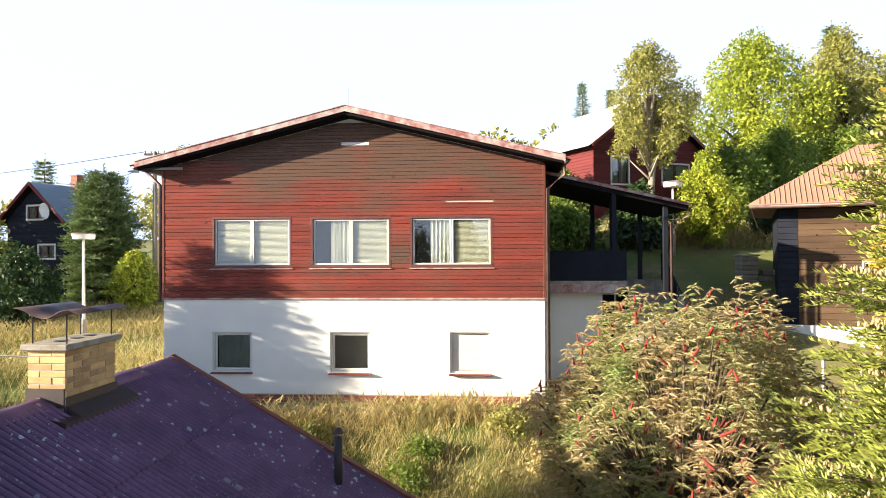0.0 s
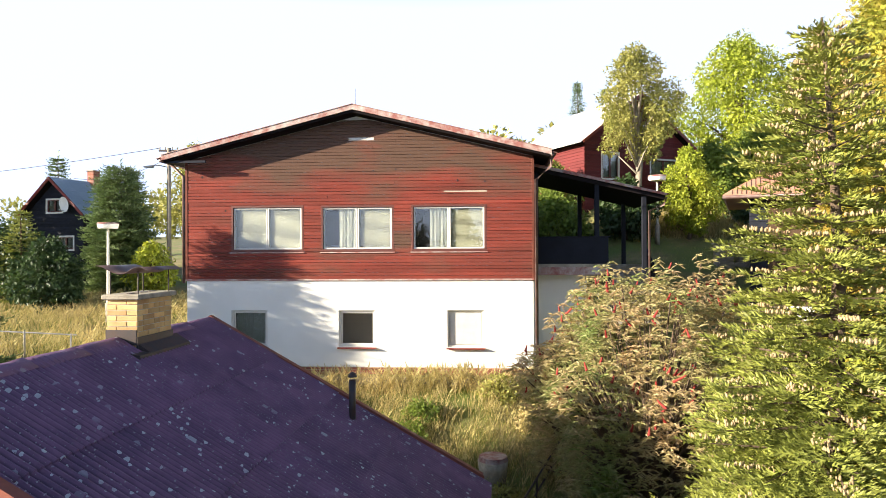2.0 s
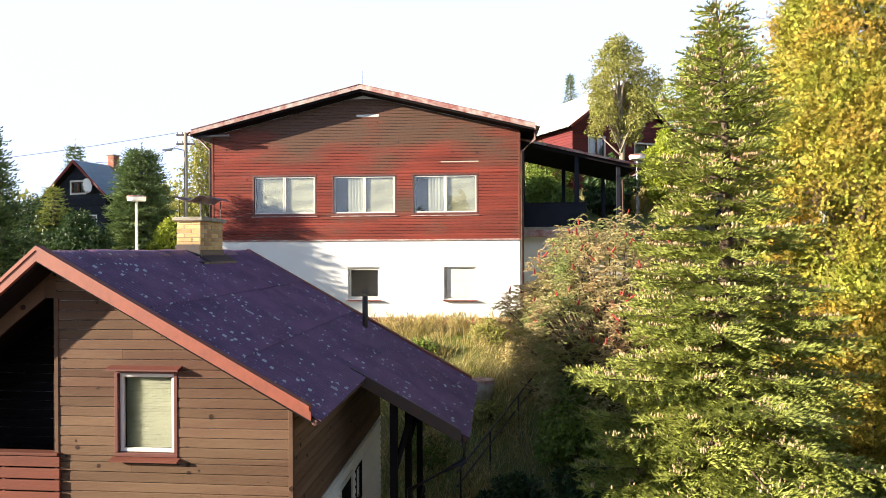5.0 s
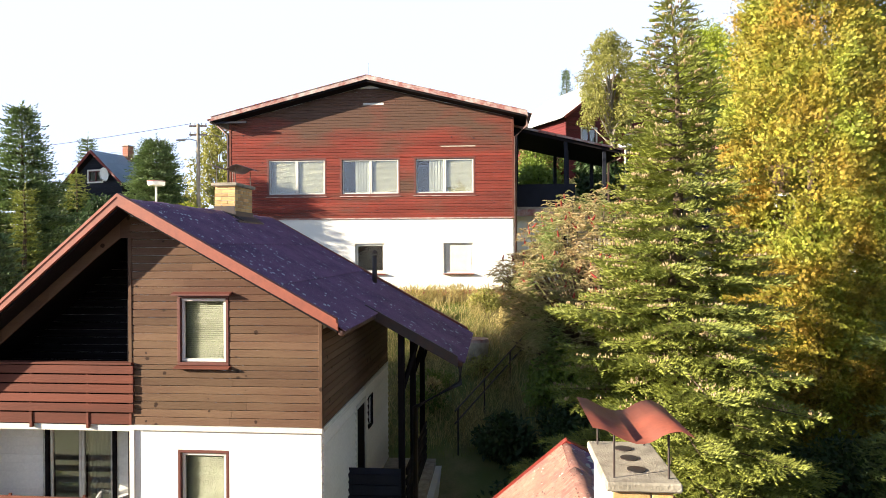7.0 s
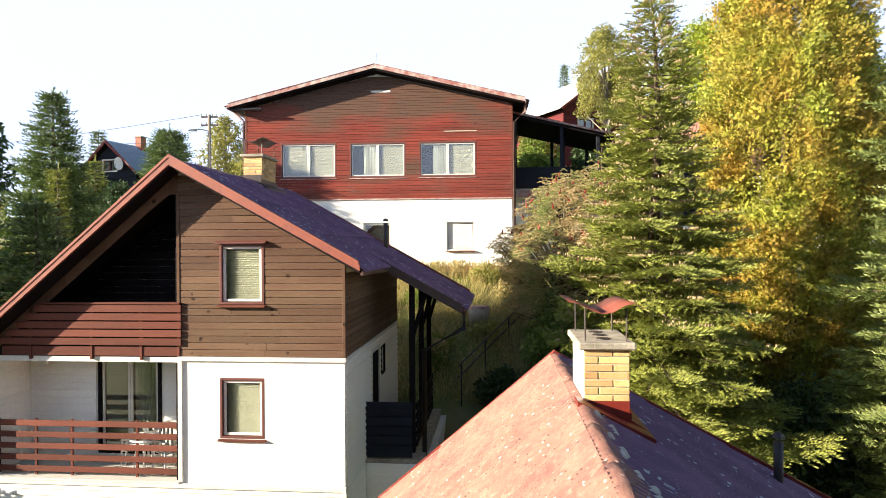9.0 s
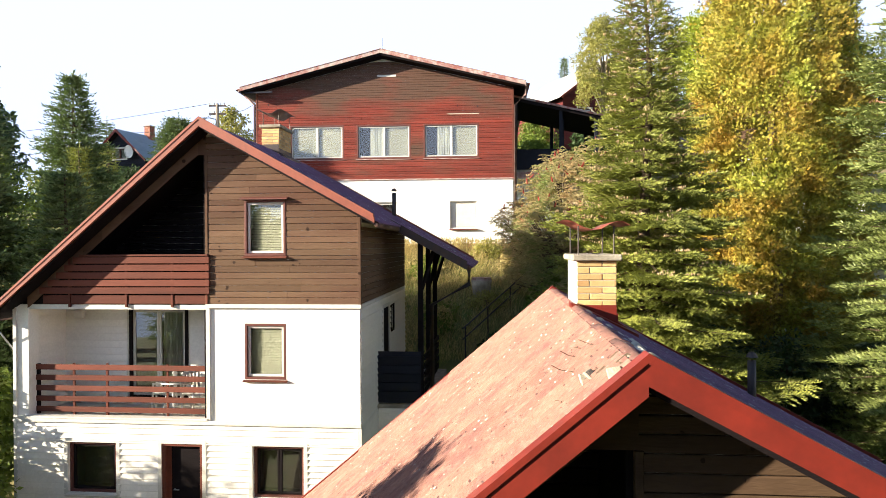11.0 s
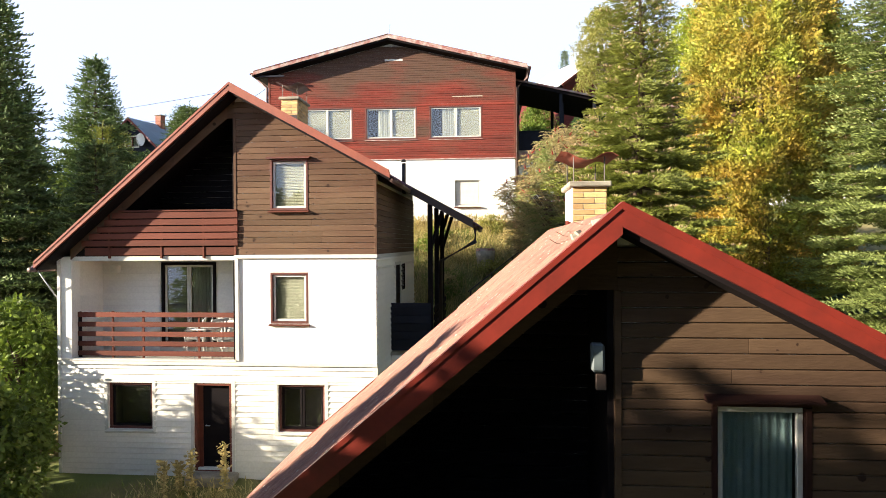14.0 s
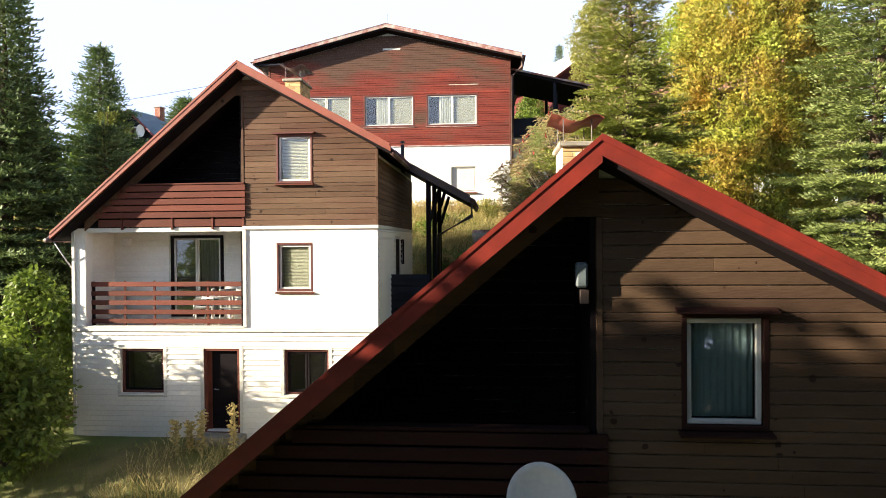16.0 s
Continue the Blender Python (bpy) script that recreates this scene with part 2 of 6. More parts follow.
def ground_mat():
    def patches(N, L, place, col):
        n = N.new("ShaderNodeTexNoise")
        n.inputs["Scale"].default_value, n.inputs["Detail"].default_value = 0.35, 6
        L.new(place, n.inputs["Vector"])
        r = N.new("ShaderNodeMapRange")
        r.inputs["From Min"].default_value, r.inputs["From Max"].default_value = 0.42, 0.6
        L.new(n.outputs[0], r.inputs[0])
        mx = N.new("ShaderNodeMix")
        mx.data_type = "RGBA"
        L.new(r.outputs[0], mx.inputs[0])
        L.new(col, mx.inputs[6])
        mx.inputs[7].default_value = (0.16, 0.20, 0.05, 1)
        return mx.outputs[2]
    return surf("meadow_ground", (0.28, 0.23, 0.10), (0.14, 0.13, 0.05), 1.5, 0.95, 0.6, 25, 0.0, amount=0.9, extra=patches)


GROUND = ground_mat()
GRASS_GREEN = surf("green_grass", (0.26, 0.30, 0.055), (0.15, 0.20, 0.035), 0.5, 0.7, 0, 10, 0.3, island=True, translucent=0.3)
GRASS_DRY = surf("dry_grass", (0.58, 0.47, 0.22), (0.36, 0.34, 0.11), 0.4, 0.8, 0, 10, 0.3, island=True, translucent=0.3)
NEEDLE = surf("spruce_needles", (0.19, 0.26, 0.085), (0.07, 0.12, 0.045), 0.7, 0.6, 0, 10, 0.4, island=True, translucent=0.15)
NEEDLE_SUN = surf("olive_spruce_needles", (0.31, 0.335, 0.065), (0.13, 0.17, 0.035), 0.8, 0.6, 0, 10, 0.4, island=True, translucent=0.2)
NEEDLE_FIR = surf("silver_tipped_fir_needles", (0.28, 0.33, 0.10), (0.10, 0.15, 0.04), 0.8, 0.55, 0, 10, 0.45, island=True, translucent=0.2)
CONE_TAN = surf("tan_cones", (0.42, 0.31, 0.17), (0.26, 0.19, 0.10), 2, 0.8, 0, 20, 0.2, island=True)
CYPRESS = surf("yellowing_cypress_scales", (0.28, 0.33, 0.04), (0.44, 0.22, 0.035), 0.9, 0.7, 0, 10, 0.45, island=True, translucent=0.2, amount=0.75)
LEAF_GREEN = surf("green_leaves", (0.20, 0.27, 0.04), (0.10, 0.16, 0.03), 0.5, 0.55, 0, 10, 0.3, island=True, translucent=0.35)
LEAF_LIME = surf("lime_leaves", (0.38, 0.42, 0.04), (0.22, 0.31, 0.04), 0.5, 0.55, 0, 10, 0.3, island=True, translucent=0.35)
LEAF_OLIVE = surf("autumn_olive_leaves", (0.36, 0.34, 0.09), (0.22, 0.25, 0.05), 0.6, 0.6, 0, 10, 0.3, island=True, translucent=0.3)
LEAF_DARK = surf("dark_leaves", (0.05, 0.09, 0.025), (0.025, 0.05, 0.015), 0.6, 0.5, 0, 10, 0.3, island=True, translucent=0.25)
LEAF_SUMAC = surf("sumac_leaflets", (0.56, 0.42, 0.23), (0.22, 0.30, 0.08), 0.9, 0.55, 0, 10, 0.3, island=True, translucent=0.3, amount=1.0)
SUMAC_RED = surf("sumac_fruit", (0.27, 0.028, 0.02), (0.2, 0.02, 0.015), 8, 0.8, 0.3, 60, 0.15)


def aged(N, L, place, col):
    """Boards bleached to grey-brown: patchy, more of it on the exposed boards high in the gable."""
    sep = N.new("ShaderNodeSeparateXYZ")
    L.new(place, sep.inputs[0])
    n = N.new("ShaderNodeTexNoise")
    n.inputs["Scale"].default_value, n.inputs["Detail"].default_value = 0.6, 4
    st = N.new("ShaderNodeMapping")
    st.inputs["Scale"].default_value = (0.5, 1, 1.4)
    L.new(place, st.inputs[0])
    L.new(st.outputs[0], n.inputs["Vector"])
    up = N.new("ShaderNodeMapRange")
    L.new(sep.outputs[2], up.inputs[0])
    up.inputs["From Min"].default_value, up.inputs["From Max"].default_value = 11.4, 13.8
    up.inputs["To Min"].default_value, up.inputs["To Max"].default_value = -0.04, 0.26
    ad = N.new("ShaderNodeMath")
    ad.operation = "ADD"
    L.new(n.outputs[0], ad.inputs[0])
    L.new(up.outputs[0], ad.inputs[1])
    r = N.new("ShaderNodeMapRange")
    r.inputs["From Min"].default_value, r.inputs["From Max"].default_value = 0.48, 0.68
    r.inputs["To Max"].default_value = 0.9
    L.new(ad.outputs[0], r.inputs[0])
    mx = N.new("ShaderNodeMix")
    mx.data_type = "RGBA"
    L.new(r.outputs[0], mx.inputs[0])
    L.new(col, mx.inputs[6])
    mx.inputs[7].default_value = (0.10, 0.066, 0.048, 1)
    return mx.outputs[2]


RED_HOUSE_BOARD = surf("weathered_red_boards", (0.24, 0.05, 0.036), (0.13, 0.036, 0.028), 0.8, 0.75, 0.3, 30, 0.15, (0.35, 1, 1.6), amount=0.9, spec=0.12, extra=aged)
WINE_BOARD = surf("dark_wine_red_boards", (0.13, 0.022, 0.022), (0.08, 0.018, 0.018), 1.0, 0.65, 0.2, 30, 0.15, (0.4, 1, 2), spec=0.25)
ROOF_PINK = surf("faded_orange_roof", (0.46, 0.24, 0.16), (0.36, 0.17, 0.11), 1.5, 0.75, 0.2, 40, 0.08)
ROOF_WHITE = surf("pale_metal_roof", (0.68, 0.69, 0.68), (0.56, 0.57, 0.57), 1, 0.5, 0.05, 20, 0.05)
# lamp plastic darkened to blue-grey for the shade it hangs in
LAMP_SHADED = surf("shaded_lamp_plastic", (0.13, 0.165, 0.175), (0.10, 0.12, 0.13), 3, 0.5, 0.0, 20, 0.03)


# ---- building helpers ----
def mesh_of(name, verts, faces, material, smooth=False):
    me = bpy.data.meshes.new(name)
    me.from_pydata([tuple(v) for v in verts], [], [tuple(f) for f in faces])
    me.materials.append(material)
    if smooth:
        me.polygons.foreach_set("use_smooth", [True] * len(me.polygons))
    me.update()
    return me


def thing(name, m, label, category, group="", kind=""):
    ob = new(name)
    ob.matrix_basis = m
    ob.empty_display_size = 0.2
    return tagged(ob, label, category, group, kind)


def part(name, bm, material, parent, label="", smooth=False, m=None):
    """Links a bmesh (or a ready mesh) as one mesh object under a thing or a part."""
    if isinstance(bm, bpy.types.Mesh):
        me = bm
    else:
        bmesh.ops.recalc_face_normals(bm, faces=bm.faces)
        me = bpy.data.meshes.new(name)
        bm.to_mesh(me)
        bm.free()
        me.materials.append(material)
        if smooth:
            me.polygons.foreach_set("use_smooth", [True] * len(me.polygons))
    ob = new(name, me)
    ob.parent = parent
    if m is not None:
        ob.matrix_basis = m
    if label:
        ob["label"] = label
    return ob


def box(bm, x0, x1, y0, y1, z0, z1, bevel=0.0):
    vs = [bm.verts.new(p) for p in ((x0, y0, z0), (x1, y0, z0), (x1, y1, z0), (x0, y1, z0), (x0, y0, z1), (x1, y0, z1), (x1, y1, z1), (x0, y1, z1))]
    fs = [bm.faces.new([vs[i] for i in f]) for f in ((0, 3, 2, 1), (4, 5, 6, 7), (0, 1, 5, 4), (1, 2, 6, 5), (2, 3, 7, 6), (3, 0, 4, 7))]
    if bevel:
        es = {e for f in fs for e in f.edges}
        bmesh.ops.bevel(bm, geom=list(es), offset=bevel, segments=1, affect="EDGES")
    return bm


def boxes(*rows, bevel=0.0):
    bm = bmesh.new()
    for r in rows:
        box(bm, *r, bevel=bevel)
    return bm


def prism(bm, poly, axis_a, axis_b, along, a, b):
    """A polygon in the plane of two axes, drawn out along the third from a to b."""
    ends = []
    for w in (a, b):
        ring = []
        for p, q in poly:
            co = [0, 0, 0]
            co[axis_a], co[axis_b], co[along] = p, q, w
            ring.append(bm.verts.new(co))
        ends.append(ring)
    n = len(poly)
    bm.faces.new(ends[0])
    bm.faces.new(ends[1][::-1])
    for i in range(n):
        bm.faces.new((ends[0][i], ends[0][(i + 1) % n], ends[1][(i + 1) % n], ends[1][i]))
    return bm


def tube(bm, pts, r, sides=8, r1=None):
    """A round bar through the points; r1: the radius at its end."""
    pts = [Vector(p) for p in pts]
    rings = []
    for i, p in enumerate(pts):
        d = (pts[min(i + 1, len(pts) - 1)] - pts[max(i - 1, 0)]).normalized()
        side = d.cross(Vector((0, 0, 1)) if abs(d.z) < 0.9 else Vector((1, 0, 0))).normalized()
        up = side.cross(d)
        rr = r if r1 is None else r + (r1 - r) * i / (len(pts) - 1)
        rings.append([bm.verts.new(p + rr * (math.cos(k * math.tau / sides) * side + math.sin(k * math.tau / sides) * up)) for k in range(sides)])
    for a, b in zip(rings, rings[1:]):
        for k in range(sides):
            bm.faces.new((a[k], a[(k + 1) % sides], b[(k + 1) % sides], b[k]))
    bm.faces.new(rings[0][::-1])
    bm.faces.new(rings[-1])
    return bm


def bar(pts, r, sides=8, r1=None):
    return tube(bmesh.new(), pts, r, sides, r1)


def ring(bm, w0, w1, z0, z1, t, y0, y1, bevel=0.006):
    """A rectangular frame of bar width t."""
    box(bm, w0, w1, y0, y1, z1 - t, z1, bevel)
    box(bm, w0, w1, y0, y1, z0, z0 + t, bevel)
    box(bm, w0, w0 + t, y0, y1, z0 + t, z1 - t, bevel)
    box(bm, w1 - t, w1, y0, y1, z0 + t, z1 - t, bevel)
    return bm


def wall_slab(u0, u1, zlow, top, holes, v0, v1, breaks=()):
    """A wall in strips between its openings, with a sloping or gabled top."""
    bm = bmesh.new()
    us = sorted({u0, u1, *breaks, *[h[0] for h in holes], *[h[1] for h in holes]})
    us = [u for u in us if u0 <= u <= u1]
    for a, b in zip(us, us[1:]):
        if b - a < 1e-4:
            continue
        mid, z = (a + b) / 2, zlow
        for h in sorted([h for h in holes if h[0] < mid < h[1]], key=lambda q: q[2]):
            if h[2] > z:
                prism(bm, [(a, z), (b, z), (b, h[2]), (a, h[2])], 0, 2, 1, v0, v1)
            z = h[3]
        ta, tb = top(a), top(b)
        if max(ta, tb) > z + 0.01:
            prism(bm, [(a, z), (b, z), (b, max(tb, z)), (a, max(ta, z))], 0, 2, 1, v0, v1)
    bmesh.ops.remove_doubles(bm, verts=bm.verts, dist=0.0005)
    return bm


def planks(parent, material, span, z0, z1, pitch, holes, v, name="plank", thick=0.022, lap=False, m=None, rnd=None, seams=0.0):
    """Horizontal boards on a wall, each an object; span(z) gives the wall's left and right end at that height."""
    rnd = rnd or random.Random(5)
    z = z0
    while z < z1 - 0.02:
        zb = min(z + pitch, z1)
        step = zb
        for h in holes:
            for edge in (h[2], h[3]):
                if z + 0.012 < edge < zb - 0.012:
                    zb = edge
        l0, r0 = span(z)
        l1, r1 = span(zb)
        cuts = sorted([(h[0], h[1]) for h in holes if h[2] < zb - 0.01 and h[3] > z + 0.01])
        runs = []
        pos = (l0, l1)
        for c in cuts:
            runs.append((pos, (c[0], c[0])))
            pos = (c[1], c[1])
        runs.append((pos, (r0, r1)))
        split = []
        for s, e in runs:
            if seams and e[0] - s[0] > seams * 1.2 and rnd.random() < 0.7:
                c = s[0] + (e[0] - s[0]) * rnd.uniform(0.3, 0.7)
                split += [(s, (c - 0.002, c - 0.002)), ((c + 0.002, c + 0.002), e)]
            else:
                split.append((s, e))
        for (s0, s1), (e0, e1) in split:
            if e0 - s0 < 0.03 and e1 - s1 < 0.03:
                continue
            e0, e1 = max(e0, s0 + 0.004), max(e1, s1 + 0.004)
            g, w = 0.003, rnd.uniform(-0.003, 0.003)
            c = 0.008
            if lap:
                fr = [(v - thick * 1.5, z), (v - thick * 1.5, z + 0.012), (v - 0.006, zb), (v, zb), (v, z)]
            else:
                fr = [(v, z + g), (v - thick + c, z + g), (v - thick + w, z + g + c), (v - thick + w, zb - g - c), (v - thick + c, zb - g), (v, zb - g)]
            n = len(fr)
            f = lambda q, lo, hi: lo + (hi - lo) * (q - z) / (zb - z)
            verts = [(f(q, s0, s1), p, q) for p, q in fr] + [(f(q, e0, e1), p, q) for p, q in fr]
            faces = [tuple(range(n)), tuple(range(2 * n - 1, n - 1, -1))] + [(i, i + n, (i + 1) % n + n, (i + 1) % n) for i in range(n)]
            me = mesh_of(name, verts, faces, material)
            part(name, me, material, parent, m=m)
        z = zb if zb < step else step


def window(parent, m, w, h, sashes=1, casing=FRAME_DARK, sash=FRAME_WHITE, inside="blind", hood=False, sill=None, sillmat=RED_METAL, name="window", depth=0.10, cas=0.05, rnd=None):
    """A window at pose m (x right, y inward, z up, from its lower left corner)."""
    bm = bmesh.new()
    ring(bm, 0, w, 0, h, cas, -0.035, depth + 0.04)
    win = part(name, bm, casing, parent, m=m)
    n = sashes
    sw = (w - 2 * cas) / n
    for i in range(n):
        a, b = cas + i * sw + 0.004, cas + (i + 1) * sw - 0.004
        bm = bmesh.new()
        ring(bm, a, b, cas + 0.004, h - cas - 0.004, 0.05, 0.01, 0.06)
        part("sash", bm, sash, win)
        p = part("pane", boxes((a + 0.046, b - 0.046, 0.034, 0.040, cas + 0.05, h - cas - 0.05)), GLASS, win)
        p.visible_shadow = False
        kind = inside if isinstance(inside, str) else inside[i]
        a, b, lo, hi = a + 0.05, b - 0.05, cas + 0.055, h - cas - 0.055
        if kind == "blind":
            verts, faces = [], []
            k, z = 0, lo
            while z < hi:
                for x in (a, b):
                    verts += [(x, 0.075, z), (x, 0.094, z + 0.028), (x, 0.0955, z + 0.0275), (x, 0.0765, z - 0.001)]
                o = k * 8
                faces += [(o, o + 1, o + 5, o + 4), (o + 2, o + 3, o + 7, o + 6), (o, o + 4, o + 7, o + 3), (o + 1, o + 2, o + 6, o + 5)]
                k += 1
                z += 0.034
            part("blind", mesh_of("blind", verts, faces, BLIND), BLIND, win)
        elif kind in ("curtain", "blue_curtain", "half_curtain"):
            mt = CURTAIN_BLUE if kind == "blue_curtain" else CURTAIN
            verts, faces = [], []
            nn = max(10, int((b - a) * 70))
            if kind == "half_curtain":
                lo = lo + 0.0
                a = a + (b - a) * 0.45
            for k in range(nn + 1):
                x = a + (b - a) * k / nn
                y = 0.11 + 0.012 * math.sin(k * 1.3) + 0.008 * math.sin(k * 0.47 + i)
                verts += [(x, y, lo), (x, y * 0.98, hi)]
            faces = [(2 * k, 2 * k + 2, 2 * k + 3, 2 * k + 1) for k in range(nn)]
            part("curtain", mesh_of("curtain", verts, faces, mt, True), mt, win)
    # shallow box behind the panes; its dark colour stands in for an unlit room
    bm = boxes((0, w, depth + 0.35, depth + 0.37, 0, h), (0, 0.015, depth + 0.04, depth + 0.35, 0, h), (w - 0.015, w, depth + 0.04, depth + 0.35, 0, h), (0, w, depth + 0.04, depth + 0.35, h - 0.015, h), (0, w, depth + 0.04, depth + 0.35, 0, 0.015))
    part("reveal", bm, ROOM_DARK, win)
    if hood:
        bm = bmesh.new()
        prism(bm, [(-0.14, h + 0.0), (-0.14, h + 0.02), (0.0, h + 0.06), (0.0, h + 0.0)], 1, 2, 0, -0.06, w + 0.06)
        part("hood", bm, casing, win)
    if sill:
        bm = bmesh.new()
        prism(bm, [(-sill, -0.045), (-sill, -0.025), (0.0, 0.0), (0.0, -0.045)], 1, 2, 0, -0.03, w + 0.03)
        part("sill", bm, sillmat, win)
    return win


def sheet_mesh(name, width, length, material, pitch=0.095, amp=0.022, seg=6):
    n = int(round(width / pitch)) * seg
    verts = []
    for k in range(n + 1):
        x = width * k / n
        z = amp * math.sin(k / seg * math.tau)
        verts += [(x, 0, z), (x, length, z), (x, length, z - 0.02)]
    faces = []
    for k in range(n):
        o = 3 * k
        faces += [(o, o + 3, o + 4, o + 1), (o + 1, o + 4, o + 5, o + 2)]
    return mesh_of(name, verts, faces, material, False)


def slope(parent, ridge, tan, sign, v0, v1, start, length, rows, material, lift=0.05, name="roof_sheet", wide=0.95, rnd=None):
    """Corrugated sheets on a slope that falls away from the ridge line at (u, z) towards sign * u."""
    rnd = rnd or random.Random(3)
    a = math.atan(tan)
    d = Vector((sign * math.cos(a), 0, -math.sin(a)))
    nrm = Vector((sign * math.sin(a), 0, math.cos(a)))
    xa = d.cross(nrm)
    cols = max(1, int(round((v1 - v0) / wide)))
    w = (v1 - v0 - 0.095) / cols
    rl = length / rows
    pitch = w / max(1, round(w / 0.095))
    me = sheet_mesh(name, w + pitch, rl + 0.12, material, pitch)
    base = v0 if xa.y > 0 else v1
    for r in reversed(range(rows)):
        for c in range(cols):
            o = Vector((ridge[0], base, ridge[1])) + xa * (c * w) + d * (start + r * rl) + nrm * (lift + 0.02 * (rows - r) + 0.002 * (c % 2) + rnd.uniform(0, 0.002))
            tilt = rnd.uniform(-0.002, 0.002)
            m = Matrix((xa, d, nrm)).transposed().to_4x4()
            m.translation = o
            part(name, me, material, parent, m=m @ pose(0, 0, 0, 0, 0, math.degrees(tilt)))


def brick_chimney(parent, u0, u1, v0, v1, z0, z1, material=BRICK_Y, cowl=True, tin=None, rough=True, white_left=False, name="chimney"):
    """A brick stack: a mortar core, single bricks on its faces, a concrete cap with flues, and a bent tin cowl on rods."""
    rnd = random.Random(int(abs(u0 * 1000)) + 7)
    g = 0.009
    ch = part(name, boxes((u0 + g, u1 - g, v0 + g, v1 - g, z0, z1)), MORTAR, parent, "yellow brick chimney with a concrete cap" if material == BRICK_Y else "")
    full, hgt, gap = 0.30, 0.069, 0.010
    z, row = z1 - hgt, 0
    cache = {}
    while z > z0:
        for face in ("f", "r", "l", "b"):
            if face == "b" or (face == "l" and white_left):
                continue
            a, b = (u0, u1) if face == "f" else (v0, v1)
            x = a
            first = True
            while x < b - 0.02:
                ln = (0.5 if (first and row % 2) else 1.0) * full
                if face != "f" and row % 3 == 1 and rnd.random() < 0.6:
                    ln = full / 2
                e = min(x + ln - gap, b)
                if b - e < 0.06:
                    e = b
                j = rnd.uniform(-0.003, 0.004)
                key = (face, round(e - x, 2))
                if key not in cache:
                    L = e - x
                    bb = boxes((0, L, 0, 0.03, 0, hgt), bevel=0.005) if face == "f" else boxes((-0.03, 0, 0, L, 0, hgt), bevel=0.005)
                    if face == "l":
                        bb.free()
                        bb = boxes((0, 0.03, 0, L, 0, hgt), bevel=0.005)
                    cache[key] = bpy.data.meshes.new("brick")
                    bb.to_mesh(cache[key])
                    bb.free()
                    cache[key].materials.append(material)
                loc = {"f": (x, v0 - j, z), "r": (u1 + j, x, z), "l": (u0 - j, x, z)}[face]
                part("brick", cache[key], material, ch, m=Matrix.Translation(loc) @ pose(0, 0, 0, 0, 0, rnd.uniform(-0.5, 0.5)))
                x = e + gap
                first = False
        z -= hgt + gap
        row += 1
    if white_left:
        part("whitewash", boxes((u0 - 0.004, u0 + g, v0 + 0.01, v1, z0, z1)), RENDER_WHITE, ch)
    bm = boxes((u0 - 0.06, u1 + 0.06, v0 - 0.06, v1 + 0.06, z1, z1 + 0.075), bevel=0.014)
    part("cap", bm, CONCRETE, ch, "worn concrete cap")
    uc, vl = (u0 + u1) / 2, v1 - v0
    for k in (0.25, 0.55, 0.82):
        bm = bmesh.new()
        tube(bm, [(uc, v0 + k * vl, z1 + 0.074), (uc, v0 + k * vl, z1 + 0.084)], 0.075, 14)
        part("flue", bm, METAL_DARK, ch)
    if cowl:
        zc = z1 + 0.42
        for du in (u0 + 0.02, u1 - 0.02):
            for dv in (v0 + 0.05, v1 - 0.05):
                part("rod", bar([(du, dv, z1 + 0.07), (du, dv, zc)], 0.009, 6), METAL_DARK, ch)
        n, verts, faces = 16, [], []
        for k in range(n + 1):
            s = k / n
            x = u0 - 0.16 + (u1 - u0 + 0.32) * s
            zz = zc + float(np.interp(s, (0, 0.12, 0.3, 0.45, 0.58, 0.72, 0.86, 1), (0.07, 0.055, -0.02, -0.055, -0.04, 0.03, 0.055, 0.0)))
            for y in (v0 - 0.03, v1 + 0.03):
                verts += [(x, y, zz), (x, y, zz + 0.004)]
        for k in range(n):
            o = 4 * k
            faces += [(o, o + 4, o + 6, o + 2), (o + 1, o + 3, o + 7, o + 5), (o, o + 1, o + 5, o + 4), (o + 2, o + 6, o + 7, o + 3)]
        part("cowl", mesh_of("cowl", verts, faces, tin or COWL_RED, True), COWL_RED, ch, "bent rusty red tin cowl")
    return ch


# ---- ground ----
def smooth(x):
    x = min(1.0, max(0.0, x))
    return x * x * (3 - 2 * x)


def ground_z(x, y):
    ys = (-400, -60, -12, -5.5, 1, 3.6, 4.4, 10, 13.3, 16.6, 17.8, 24, 35, 60, 150, 600)
    lo = (-60, -18, -5.2, -3.35, -0.7, -0.06, 0.05, 2.6, 4.35, 5.75, 6.0, 7.3, 8.2, 10.5, 14, 20)
    hi = (-60, -18, -5.2, -3.35, -0.7, 0.2, 0.5, 2.8, 4.5, 5.8, 6.4, 9.3, 12.8, 18, 24, 30)
    a, b = np.interp(y, ys, lo), np.interp(y, ys, hi)
    s = smooth((x - 3) / 6)
    z = a + (b - a) * s
    near = smooth((abs(y - 3) - 0) / 20)
    return float(z + 0.10 * noise.noise((x * 0.35, y * 0.35, 0)) + 0.5 * near * noise.noise((x * 0.05, y * 0.05, 3)))


